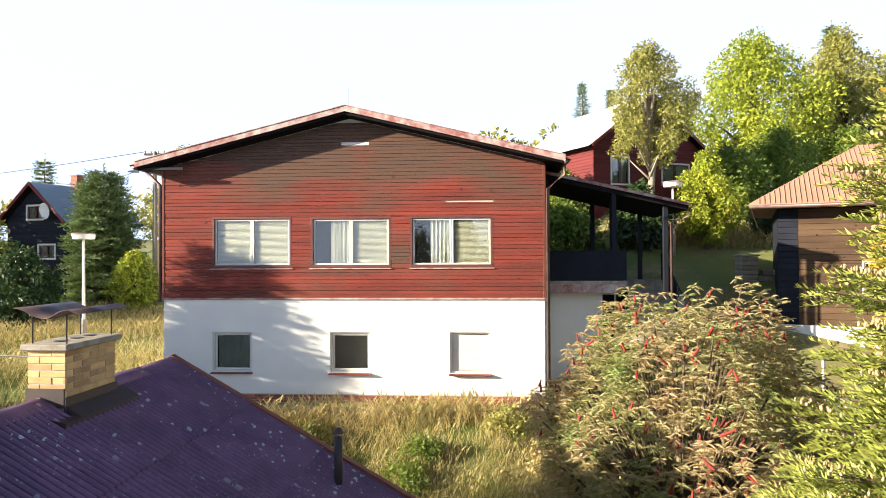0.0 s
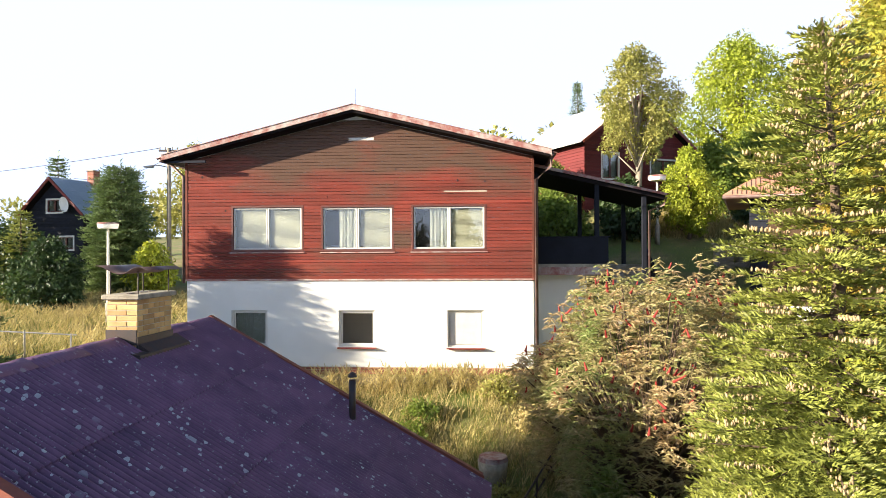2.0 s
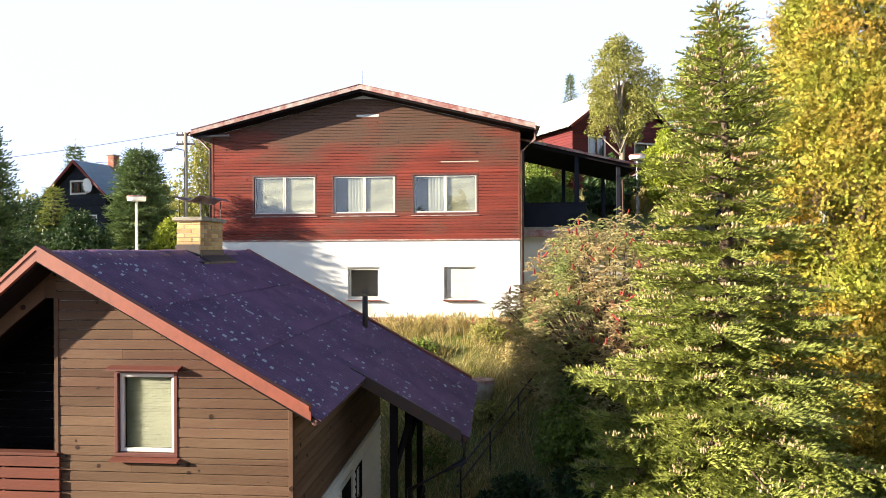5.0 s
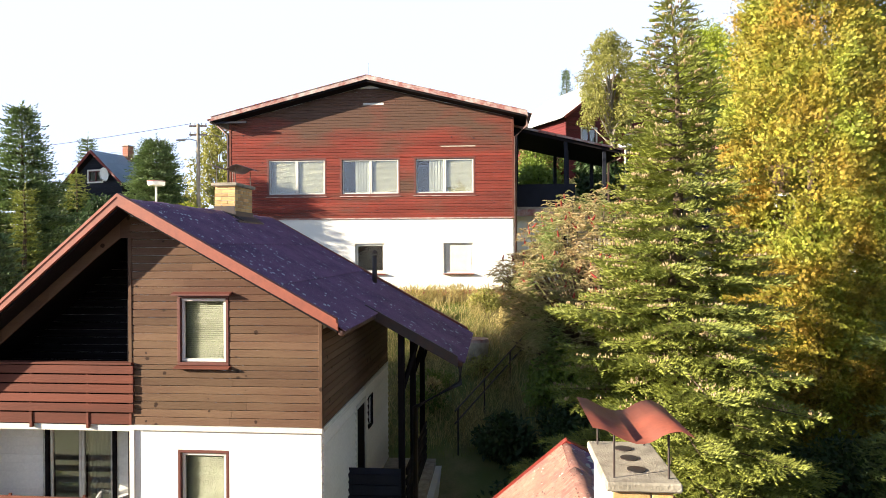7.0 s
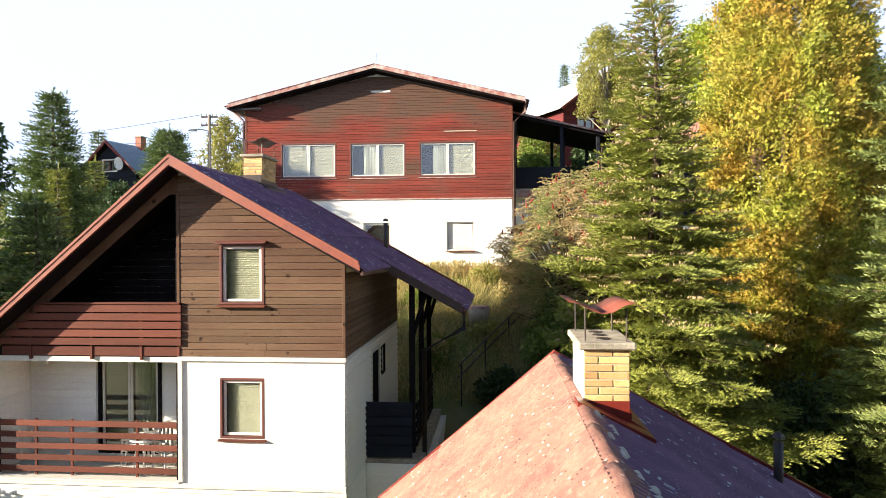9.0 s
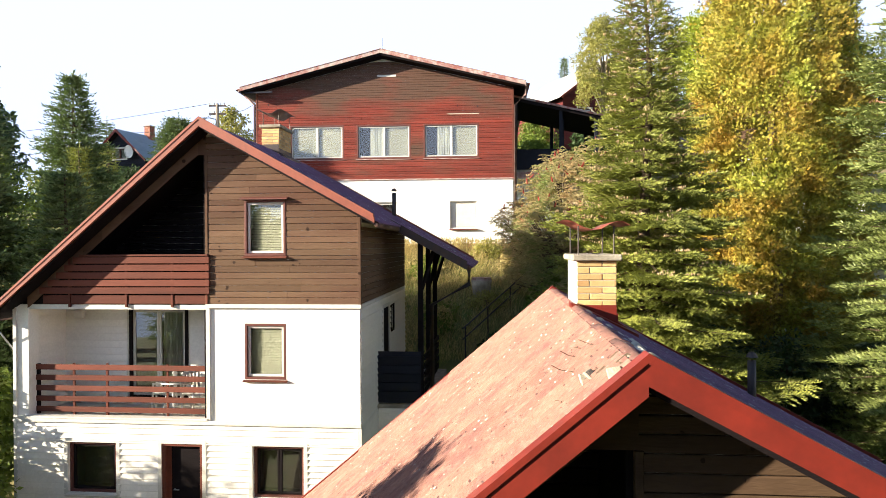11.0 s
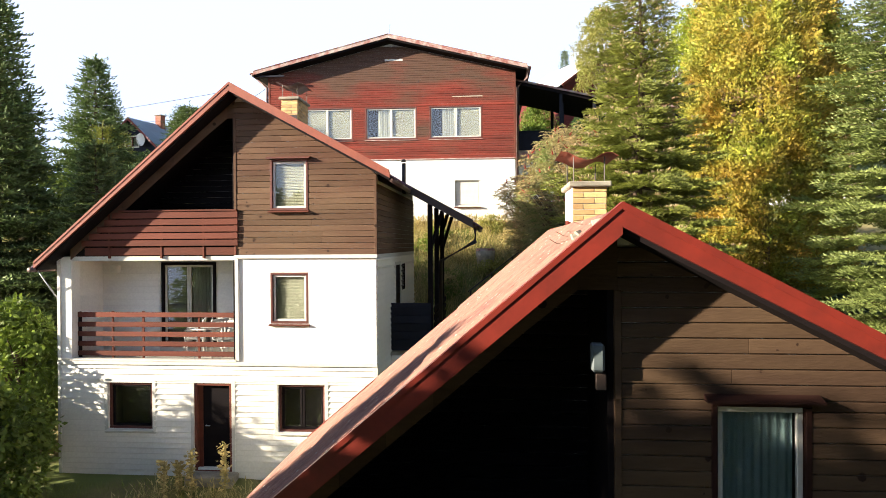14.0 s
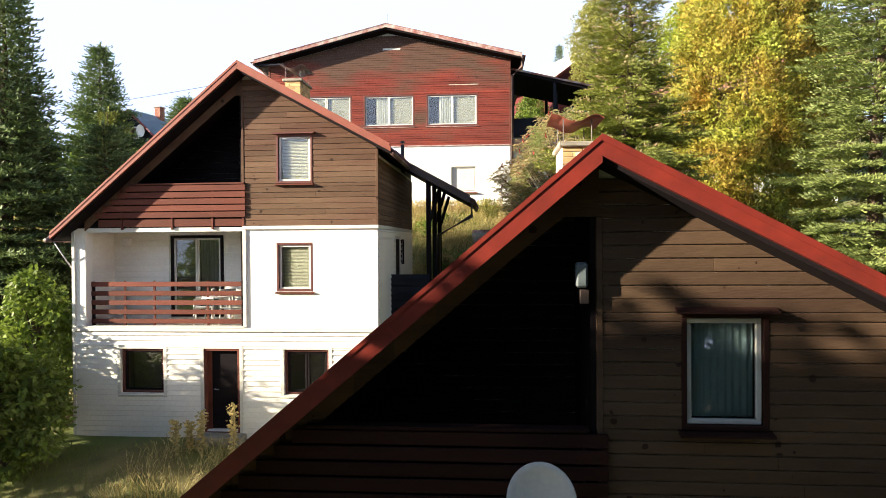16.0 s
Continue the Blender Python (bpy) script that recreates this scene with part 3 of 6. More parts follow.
def build_ground():
    xs = np.concatenate([-np.geomspace(600, 26, 16), np.arange(-25, 25.1, 0.5), np.geomspace(26, 600, 16)])
    ys = np.concatenate([-np.geomspace(400, 21, 12), np.arange(-20, 45.1, 0.5), np.geomspace(46, 600, 18)])
    verts = [(x, y, ground_z(x, y)) for y in ys for x in xs]
    n = len(xs)
    faces = [(j * n + i, j * n + i + 1, (j + 1) * n + i + 1, (j + 1) * n + i) for j in range(len(ys) - 1) for i in range(n - 1)]
    ob = new("ground", mesh_of("ground", verts, faces, GROUND, True))
    tagged(ob, "sloping meadow ground with dry and green grass", "ground", kind="structure")


build_ground()


# ---- the two chalets of one pattern ----
def gutter(parent, pts, r=0.06, label=""):
    return part("gutter", bar(pts, r, 10), GUTTER, parent, label, True)


def chalet(name, m, label, boards, pale_left, full, chim, U0, TL, TR, RZ, WU, uw):
    """A steep and a shallow roof slope over an attic loggia, a middle loggia and a lower storey; x right along the front, y to the back."""
    h = thing(name, m, label, "house")
    uL, uR, D = -4.25, 3.2, 6.0
    top = lambda u: RZ - 0.06 - (TL * (U0 - u) if u < U0 else TR * (u - U0))
    span_up = lambda z: (max(uL, U0 + (z - RZ + 0.03) / TL), min(uR, U0 + (RZ - 0.05 - z) / TR))
    rnd = random.Random(11)
    trimb = REDBROWN if full else TRIM_DARK_SHADED
    # front wall, right of the loggias, and the lower storey
    mw = (0.79, 1.66, 3.49, 4.64)
    lw1, lw2, dr = (-3.06, -2.0, 1.06, 2.12), (0.96, 2.02, 1.06, 2.12), (-1.0, -0.12, 0.2, 2.14)
    holes = [uw, mw, lw1, lw2, dr]
    bm = wall_slab(WU, uR, -0.6, top, holes, 0.0, 0.25, (WU, U0))
    low = wall_slab(uL, WU, -0.6, lambda u: 2.6, holes, 0.0, 0.25)
    wall = part("front_wall", bm, RENDER_WHITE, h, "front wall, boarded above, white below")
    part("lower_wall", low, RENDER_WHITE, h)
    part("loggia_pier", boxes((uL, uL + 0.3, 0.0, 0.3, 2.6, 5.0)), SIDING, h)
    back = wall_slab(uL, WU, 2.6, top, [(-2.45, -1.05, 2.75, 4.85)], 1.25, 1.45)
    lback = part("loggia_wall", back, SIDING, h, "white sided loggia wall")
    # loggia cheek, near-black with the shade of the recess in its colour
    part("loggia_side", boxes((WU - 0.08, WU - 0.001, 0.02, 1.25, 2.6, 8.2)), DARK_SHADED_BOARD, h)
    part("side_wall_sunny", boxes((uL, uL + 0.2, 0.3, D, -0.6, 4.9)), RENDER_WHITE, h)
    side = part("side_wall", boxes((uR - 0.2, uR, 0.25, D, -0.6, 6.7)), RENDER_WHITE, h)
    part("back_wall", wall_slab(uL, uR, -0.6, top, [], D - 0.25, D, (U0,)), RENDER_WHITE, h)
    # slabs made white to bounce more light into the loggias
    part("floor_slab", boxes((uL, uR - 0.2, 0.0, D - 0.25, 2.5, 2.62)), FRAME_WHITE, h)
    part("attic_floor", boxes((uL + 0.05, uR - 0.2, 0.012, D - 0.25, 4.92, 5.02)), FRAME_WHITE, h)
    # boards of the gable and the side
    planks(wall, boards, lambda z: (WU, max(WU + 0.02, span_up(z)[1])), 5.04, 8.5, 0.13, [uw], -0.002, rnd=rnd, seams=1.6)
    sm = pose(uR, 0.0, 0, 0, 0, 90)
    planks(side, boards, lambda z: (0.02, D), 5.04, 6.62, 0.125, [], -0.002, rnd=rnd, m=sm, seams=2.5)
    part("corner_board", boxes((uR - 0.03, uR + 0.03, -0.035, 0.04, 5.02, 6.8), bevel=0.005), boards, h)
    part("loggia_post", boxes((WU - 0.03, WU + 0.03, -0.035, 0.06, 5.02, 8.12), bevel=0.005), boards, h)
    # boarded strip between the loggia opening and the steep slope
    low_edge = lambda u: min(8.12, top(u) - 0.24)
    fas = part("loggia_fascia", bmesh.new(), boards, h, "boarded strip under the roof slope")
    u = -3.95
    while u < WU - 0.01:
        ub = min(u + 0.42, WU)
        bm = bmesh.new()
        prism(bm, [(u + 0.001, low_edge(u)), (ub - 0.001, low_edge(ub)), (ub - 0.001, top(ub)), (u + 0.001, top(u))], 0, 2, 1, -0.022, 0.012)
        part("plank", bm, boards, fas)
        u = ub
    # attic loggia: back boards with its deep shade in the colour, parapet of proud boards
    planks(lback, DARK_SHADED_BOARD, lambda z: (span_up(z)[0], WU), 5.04, 8.5, 0.14, [], 1.245, rnd=rnd)
    par = part("parapet", wall_slab(-4.1, 0.0, 5.02, lambda u: min(6.0, top(u) - 0.05), [], 0.03, 0.07, (-2.6,)), DARK_SHADED_BOARD, h, "boarded balcony parapet")
    z = 5.25
    while z < 6.0:
        l = max(-3.9, U0 + (z + 0.14 - RZ + 0.12) / TL)
        part("rail_board", boxes((l, WU + 0.07, -0.075, -0.045, z, z + 0.135), bevel=0.006), trimb, par)
        z += 0.158
    part("rail_board", boxes((-3.6, 0.03, -0.025, 0.01, 5.04, 5.22), bevel=0.006), trimb, par)
    part("hand_rail", boxes((-2.75, 0.05, -0.09, 0.06, 6.03, 6.07), bevel=0.008), trimb, par)
    for u in (-3.0, -1.75, -0.75, 0.0):
        part("bracket", boxes((u - 0.02, u + 0.02, -0.043, 0.02, 4.97, 6.02)), trimb, par)
    # windows of the front
    window(h, pose(uw[0], 0.0, uw[2]), uw[1] - uw[0], uw[3] - uw[2], 1, FRAME_DARK if full else TRIM_DARK_SHADED, FRAME_WHITE, "blind" if full else "blue_curtain", hood=True, sill=0.12, sillmat=trimb)
    window(h, pose(mw[0], 0.03, mw[2]), mw[1] - mw[0], mw[3] - mw[2], 1, FRAME_DARK, FRAME_WHITE, "blind", sill=0.09, sillmat=REDBROWN)
    for w, ins in ((lw1, "none"), (lw2, "none")):
        q = window(h, pose(w[0], 0.06, w[2]), w[1] - w[0], w[3] - w[2], 1 if w is lw1 else 2, FRAME_DARK, DARK_SHADED_BOARD, ins, sill=0.16, sillmat=FRAME_WHITE)
        bm = bmesh.new()
        ring(bm, -0.09, w[1] - w[0] + 0.09, -0.09, w[3] - w[2] + 0.09, 0.085, -0.10, -0.045)
        part("trim", bm, FRAME_WHITE, q)
    # door
    d = part("door", boxes((dr[0] + 0.15, dr[1] - 0.03, 0.10, 0.15, dr[2], dr[3] - 0.05), bevel=0.006), DARK_SHADED_BOARD, h, "dark brown front door")
    bm = bmesh.new()
    ring(bm, dr[0], dr[1], dr[2] - 0.1, dr[3], 0.06, -0.02, 0.2)
    part("door_frame", bm, REDBROWN, d)
    part("door_trim", boxes((dr[0] - 0.08, dr[0], -0.045, 0.02, -0.1, dr[3] + 0.08), (dr[1], dr[1] + 0.08, -0.045, 0.02, -0.1, dr[3] + 0.08), (dr[0], dr[1], -0.045, 0.02, dr[3], dr[3] + 0.08)), FRAME_WHITE, d)
    part("handle", bar([(dr[0] + 0.22, 0.10, 1.15), (dr[0] + 0.22, 0.05, 1.15), (dr[0] + 0.33, 0.05, 1.15)], 0.012, 6), METAL_GREY, d)
    part("hinge_board", boxes((dr[0] + 0.06, dr[0] + 0.148, 0.08, 0.14, dr[2], dr[3] - 0.05)), REDBROWN, d)
    part("step", boxes((dr[0] - 0.05, dr[1] + 0.15, -0.45, 0.0, -0.3, 0.14), bevel=0.02), CONCRETE, h, "concrete door step")
    # white siding
    lowp = part("siding", boxes((uL - 0.02, uL + 0.05, -0.045, -0.003, -0.15, 5.0)), FRAME_WHITE, h, "white plastic siding of the lower storey")
    part("corner_strip", boxes((uR - 0.05, uR + 0.03, -0.045, 0.02, -0.15, 2.6)), FRAME_WHITE, h)
    grow = lambda w, e: (w[0] - e, w[1] + e, w[2] - e, w[3] + e)
    planks(lowp, SIDING, lambda z: (uL + 0.05, uR - 0.05), -0.12, 2.52, 0.125, [grow(lw1, 0.05), grow(lw2, 0.05), (dr[0] - 0.06, dr[1] + 0.06, -1, dr[3] + 0.06)], -0.003, "siding_board", 0.026, True, rnd=rnd)
    planks(side, SIDING, lambda z: (0.03, D), 2.6, 4.95, 0.14, [(2.35, 3.2, 2.4, 4.75), (3.5, 4.0, 4.0, 4.72)], -0.003, "siding_board", 0.026, True, m=sm, rnd=rnd)
    planks(side, SIDING, lambda z: (0.03, D), -0.1, 2.5, 0.14, [], -0.003, "siding_board", 0.026, True, m=sm, rnd=rnd)
    part("band", boxes((uL - 0.03, uR + 0.03, -0.06, 0.02, 2.54, 2.63), bevel=0.008), FRAME_WHITE, h)
    part("band", boxes((-0.02, uR + 0.03, -0.05, 0.02, 4.96, 5.04), (uR - 0.02, uR + 0.04, 0.02, D, 4.96, 5.04)), FRAME_WHITE, h)
    part("jamb", boxes((-0.02, 0.06, -0.04, 0.03, 2.63, 4.96)), FRAME_WHITE, h)
    part("side_door_trim", boxes((uR, uR + 0.05, 2.33, 2.40, 2.6, 4.8), (uR, uR + 0.05, 3.15, 3.22, 2.6, 4.8), (uR, uR + 0.05, 2.40, 3.15, 4.72, 4.8)), FRAME_WHITE, h)
    part("side_door", boxes((uR - 0.02, uR + 0.03, 2.4, 3.15, 2.62, 4.72), bevel=0.005), DARK_SHADED_BOARD, h)
    window(h, pose(uR + 0.01, 3.5, 4.0, 0, 0, 90), 0.5, 0.72, 1, DARK_SHADED_BOARD, DARK_SHADED_BOARD, "none")
    if full:
        # middle loggia
        planks(lback, SIDING, lambda z: (uL + 0.25, 0.0), 2.64, 4.9, 0.16, [(-2.5, -1.0, 2.6, 4.9)], 1.247, "siding_board", 0.022, True, rnd=rnd)
        inner = part("loggia_cheek", boxes((uL + 0.2, uL + 0.24, 0.3, 1.25, 2.62, 4.92)), SIDING, h)
        planks(inner, SIDING, lambda z: (-1.25, -0.3), 2.64, 4.9, 0.16, [], -0.002, "siding_board", 0.022, True, m=pose(uL + 0.24, 0, 0, 0, 0, 90) @ Matrix.Diagonal((-1, 1, 1, 1)), rnd=rnd)
        window(h, pose(-2.45, 1.24, 2.75), 1.4, 2.1, 2, DARK_SHADED_BOARD, FRAME_WHITE, ("blind", "curtain"), name="balcony_door", cas=0.07)
        rail = part("balcony_rail", boxes((uL + 0.305, uL + 0.36, 0.22, 0.28, 2.64, 3.72)), DARK_SHADED_BOARD, h, "red-brown boarded balcony rail")
        for k in range(5):
            z = 2.70 + k * 0.225
            part("rail_board", boxes((uL + 0.31, -0.09, 0.19, 0.218, z, z + 0.115), bevel=0.006), REDBROWN, rail)
        for u in (-3.1, -2.35, -1.0, -0.15):
            part("rail_post", boxes((u - 0.02, u + 0.02, 0.22, 0.26, 2.63, 3.74)), REDBROWN, rail)
        part("balcony_ledge", boxes((uL, 0.0, -0.07, 0.1, 2.63, 2.67)), FRAME_WHITE, h)
        lamp = part("wall_lamp", boxes((-3.72, -3.50, 1.08, 1.24, 4.6, 4.8), bevel=0.03), PLASTIC_WHITE, h)
    # roof body
    roof = part("roof", bmesh.new(), DARK_SHADED_BOARD, h, "corrugated roof with lichen")
    v0, v1 = -0.45, D + 0.25
    bm = bmesh.new()
    eL, eR, eP = -4.5, 3.58, 5.25
    zl = lambda u: RZ - (TL * (U0 - u) if u < U0 else TR * (u - U0))
    prism(bm, [(U0, RZ), (eL, zl(eL)), (eL, zl(eL) - 0.07), (U0, RZ - 0.08)], 0, 2, 1, v0 + 0.03, v1)
    part("roof_deck", bm, DARK_SHADED_BOARD, roof)
    bm = bmesh.new()
    prism(bm, [(U0, RZ), (eR, zl(eR)), (eR, zl(eR) - 0.07), (U0, RZ - 0.08)], 0, 2, 1, v0 + 0.03, 2.12)
    part("roof_deck", bm, DARK_SHADED_BOARD, roof)
    bm = bmesh.new()
    prism(bm, [(U0, RZ), (eP, zl(eP)), (eP, zl(eP) - 0.07), (U0, RZ - 0.08)], 0, 2, 1, 2.125, v1)
    part("roof_deck", bm, DARK_SHADED_BOARD, roof)
    ca, cb = math.hypot(1, TL), math.hypot(1, TR)
    slope(roof, (U0, RZ), TL, -1, v0, v1, 0.0, (4.52 + U0) * ca, 3, ROOF_PALE if pale_left else ROOF_DARK, 0.03, rnd=rnd)
    slope(roof, (U0, RZ), TR, 1, v0, v1, 0.0, (3.6 - U0) * cb, 3, ROOF_DARK, 0.02, rnd=rnd)
    slope(roof, (U0, RZ), TR, 1, 2.12, v1, (3.6 - U0) * cb, 1.68 * cb, 1, ROOF_DARK, 0.012, rnd=rnd)
    # ridge cap, in short overlapping lengths that lie a little uneven
    for k in range(7):
        ya, yb = v0 + (v1 - v0) * k / 7 - 0.02, v0 + (v1 - v0) * (k + 1) / 7 + 0.04
        verts = []
        for j in range(5):
            y = ya + (yb - ya) * j / 4
            for u, dz in ((-0.26, -0.20), (-0.15, -0.085), (-0.07, -0.01), (0, 0.025), (0.08, -0.005), (0.2, -0.08)):
                verts.append((U0 + u + rnd.uniform(-0.012, 0.012), y, RZ + 0.075 + 0.006 * (k % 2) + dz + rnd.uniform(-0.008, 0.008)))
        faces = [(j * 6 + i, j * 6 + i + 1, j * 6 + i + 7, j * 6 + i + 6) for j in range(4) for i in range(5)]
        cap = part("ridge_cap", mesh_of("ridge_cap", verts, faces, ROOF_PALE if pale_left else ROOF_DARK, True), ROOF_DARK, roof)
        cap.modifiers.new("thick", "SOLIDIFY").thickness = 0.012
    if pale_left:
        # lightning wire and dead twigs lying along the ridge
        part("ridge_wire", bar([(U0 - 0.34 + 0.05 * math.sin(k * 1.7), v0 + 0.4 + k * 0.42, RZ + 0.10 - TL * (0.34 - 0.05 * math.sin(k * 1.7))) for k in range(15)], 0.006, 5), METAL_GREY, roof)
        for k in range(12):
            a, y, u = rnd.uniform(0, 3.1), v0 + rnd.uniform(0.1, 1.6), rnd.uniform(-0.5, 0.1)
            z = RZ + 0.13 - TL * abs(u)
            part("dead_twig", bar([(U0 + u, y, z), (U0 + u + 0.06 * math.cos(a), y + 0.06 * math.sin(a), z + 0.01), (U0 + u + 0.13 * math.cos(a + 0.3), y + 0.13 * math.sin(a + 0.3), z - 0.05 * math.cos(a))], 0.003, 4), BARK, roof)
        # crumbling lichen-white mortar along the edge of the ridge cap
        for k in range(26):
            y = v0 + 0.1 + (v1 - v0 - 0.3) * (k + rnd.random()) / 26
            u = rnd.uniform(0.10, 0.24)
            q, w = rnd.uniform(0.05, 0.13), rnd.uniform(0.03, 0.06)
            part("mortar_crumb", boxes((U0 + u - w, U0 + u + w, y - q, y + q, RZ + 0.06 - TR * u, RZ + 0.115 - TR * u), bevel=0.016), MORTAR_WHITE, roof)
        part("ridge_end", bar([(U0 + 0.06, v0 - 0.02, RZ + 0.075), (U0 + 0.05, v0 + 0.18, RZ + 0.085)], 0.05, 12), CONCRETE, roof, "curled lichen-grey ridge end")
        for k in range(9):
            w = rnd.uniform(0.03, 0.07)
            u = rnd.uniform(-0.32, -0.06)
            y = v0 + 0.06 + rnd.uniform(0, 0.5)
            part("broken_piece", boxes((-w, w, -w * 0.7, w * 0.7, -0.012, 0.012), bevel=0.006), BARK if k % 2 else CONCRETE, roof, m=pose(U0 + u, y, RZ + 0.11 + TL * u, rnd.uniform(-25, 25), -40 + rnd.uniform(-20, 20), rnd.uniform(0, 180)))
    # barge boards, front and back
    trim, lowl = (COWL_RED, 0.03) if full else (RED_METAL, 0.10)
    for va, vb in ((v0 - 0.03, v0 + 0.03), (v1, v1 + 0.03)):
        bm = bmesh.new()
        prism(bm, [(U0, RZ + 0.10), (eL - 0.02, zl(eL) + 0.08), (eL - 0.02, zl(eL) - lowl), (U0, RZ - lowl)], 0, 2, 1, va, vb)
        part("barge_board", bm, trim, roof, "red sheet-metal barge board")
        e, rise = (eR, 0.035) if va < 0 else (eP, 0.0)
        bm = bmesh.new()
        prism(bm, [(U0, RZ + 0.10), (e + 0.02, zl(e) + 0.09), (e + 0.02, zl(e) - 0.03), (U0, RZ - 0.04)], 0, 2, 1, va, vb)
        part("barge_board", bm, trim, roof, "red sheet-metal barge board")
        bm = bmesh.new()
        prism(bm, [(U0, RZ + 0.125 + rise), (eL, zl(eL) + 0.105 + rise), (eL, zl(eL) + 0.085), (U0, RZ + 0.105)], 0, 2, 1, va - 0.012, va + 0.11)
        prism(bm, [(U0, RZ + 0.125 + rise), (e, zl(e) + 0.115 + rise), (e, zl(e) + 0.085), (U0, RZ + 0.095)], 0, 2, 1, va - 0.012, va + 0.11)
        part("verge_flashing", bm, trim, roof)
    # porch verge beam at the step in the roof
    bm = bmesh.new()
    prism(bm, [(eR - 0.1, zl(eR - 0.1) + 0.09), (eP + 0.02, zl(eP) + 0.09), (eP + 0.02, zl(eP) - 0.12), (eR - 0.1, zl(eR - 0.1) - 0.12)], 0, 2, 1, 2.08, 2.12)
    part("barge_board", bm, METAL_DARK, roof)
    gutter(h, [(eR + 0.06, v0 + 0.05, zl(eR) - 0.06), (eR + 0.06, 2.1, zl(eR) - 0.09)])
    gutter(h, [(eP + 0.06, 2.15, zl(eP) - 0.06), (eP + 0.06, v1, zl(eP) - 0.09)])
    gutter(h, [(eL - 0.05, v0 - 0.1, zl(eL) - 0.05), (eL - 0.05, v1, zl(eL) - 0.08)])
    part("downpipe", bar([(eP + 0.06, 2.25, zl(eP) - 0.1), (eP + 0.06, 2.25, zl(eP) - 0.45), (4.42, 2.3, zl(eP) - 0.95), (4.42, 2.3, 2.4)], 0.055, 8), METAL_DARK, h, "", True)
    part("downpipe", bar([(eL + 0.0, -0.35, zl(eL) - 0.08), (uL - 0.08, 0.06, zl(eL) - 0.75), (uL - 0.08, 0.06, 0.0)], 0.018, 8), METAL_GREY, h, "", True)
    # porch: floor, posts, rails
    porch = part("porch_floor", boxes((uR, 4.45, 1.76, D, 2.42, 2.58)), CONCRETE, h)
    part("porch_wall", boxes((uR + 0.01, 4.6, 1.72, 1.9, -0.3, 2.42), (4.45, 4.6, 1.9, D, -0.3, 2.42)), RENDER_WHITE, h)
    part("porch_panel", boxes((uR + 0.02, 4.22, 1.735, 1.755, 2.62, 3.80)), BLACK_BOARD, h)
    pf = part("porch_front", boxes((4.42, 4.6, 1.66, 1.72, -0.3, 2.60)), FRAME_WHITE, h)
    planks(pf, SIDING, lambda z: (uR + 0.05, 4.42), 0.0, 2.5, 0.15, [], 1.715, "siding_board", 0.022, True, rnd=rnd)
    for v in (2.25, 3.9, 5.6):
        part("porch_post", boxes((4.10, 4.22, v - 0.06, v + 0.06, 2.58, zl(4.16) - 0.1), bevel=0.008), DARK_SHADED_BOARD, h)
        part("porch_brace", bar([(4.16, v, 5.1), (4.45, v + 0.2, zl(4.45) - 0.12)], 0.05, 4), DARK_SHADED_BOARD, h)
    for k in range(5):
        z = 2.72 + 0.2 * k
        part("porch_rail_board", boxes((4.24, 4.27, 2.2, 5.6, z, z + 0.13)), DARK_SHADED_BOARD, porch)
        part("porch_rail_board", boxes((uR + 0.02, 4.2, 1.70, 1.73, z, z + 0.17)), BLACK_BOARD, porch)
    # chimney and vent pipe
    brick_chimney(h, chim, chim + 0.46, 3.35, 4.3, 7.9, 9.3, cowl=True, tin=None if pale_left else GUTTER, white_left=pale_left)
    fl = METAL_DARK if not pale_left else RED_METAL
    zr = lambda u: RZ + 0.10 - TR * abs(u - U0)
    for va, vb, ua in ((3.08, 3.36, chim - 0.1), (3.36, 4.5, chim + 0.44)):
        bm = bmesh.new()
        ub = chim + 0.66
        prism(bm, [(ua, zr(ua) + 0.07), (ub, zr(ub) + 0.05), (ub, zr(ub) - 0.04), (ua, zr(ua) - 0.04)], 0, 2, 1, va, vb)
        part("flashing", bm, fl, h)
    part("flashing", boxes((chim + 0.455, chim + 0.475, 3.33, 4.32, zr(chim + 0.46) - 0.05, zr(chim + 0.46) + 0.16), (chim - 0.01, chim + 0.455, 3.325, 3.345, zr(chim + 0.2) - 0.1, zr(chim + 0.2) + 0.12)), fl, h)
    vp = part("vent_pipe", bar([(3.0, 5.5, 6.8), (3.0, 5.5, 7.75)], 0.06, 10), METAL_DARK, h, "", True)
    part("pipe_cap", bar([(3.0, 5.5, 7.8), (3.0, 5.5, 7.86), (3.0, 5.5, 7.88)], 0.085, 10, 0.02), METAL_DARK, vp)
    return h


HOUSE_B = chalet("chalet", pose(-5.0, 3.98, 0, 0, 0, -5), "white and brown wooden chalet with two loggias on the slope", BROWN_BOARD, False, True, -0.1, 0.07, 0.848, 0.558, 8.66, 0.0, (0.81, 1.68, 6.03, 7.18))
HOUSE_C = chalet("chalet", pose(1.02, -4.855, -3.27, 0, 0, -5), "dark brown chalet with faded corrugated roof and red barge boards", CHALET_DARK, True, False, 0.17, 0.12, 0.846, 0.53, 8.685, 0.16, (0.93, 1.74, 6.06, 7.19))


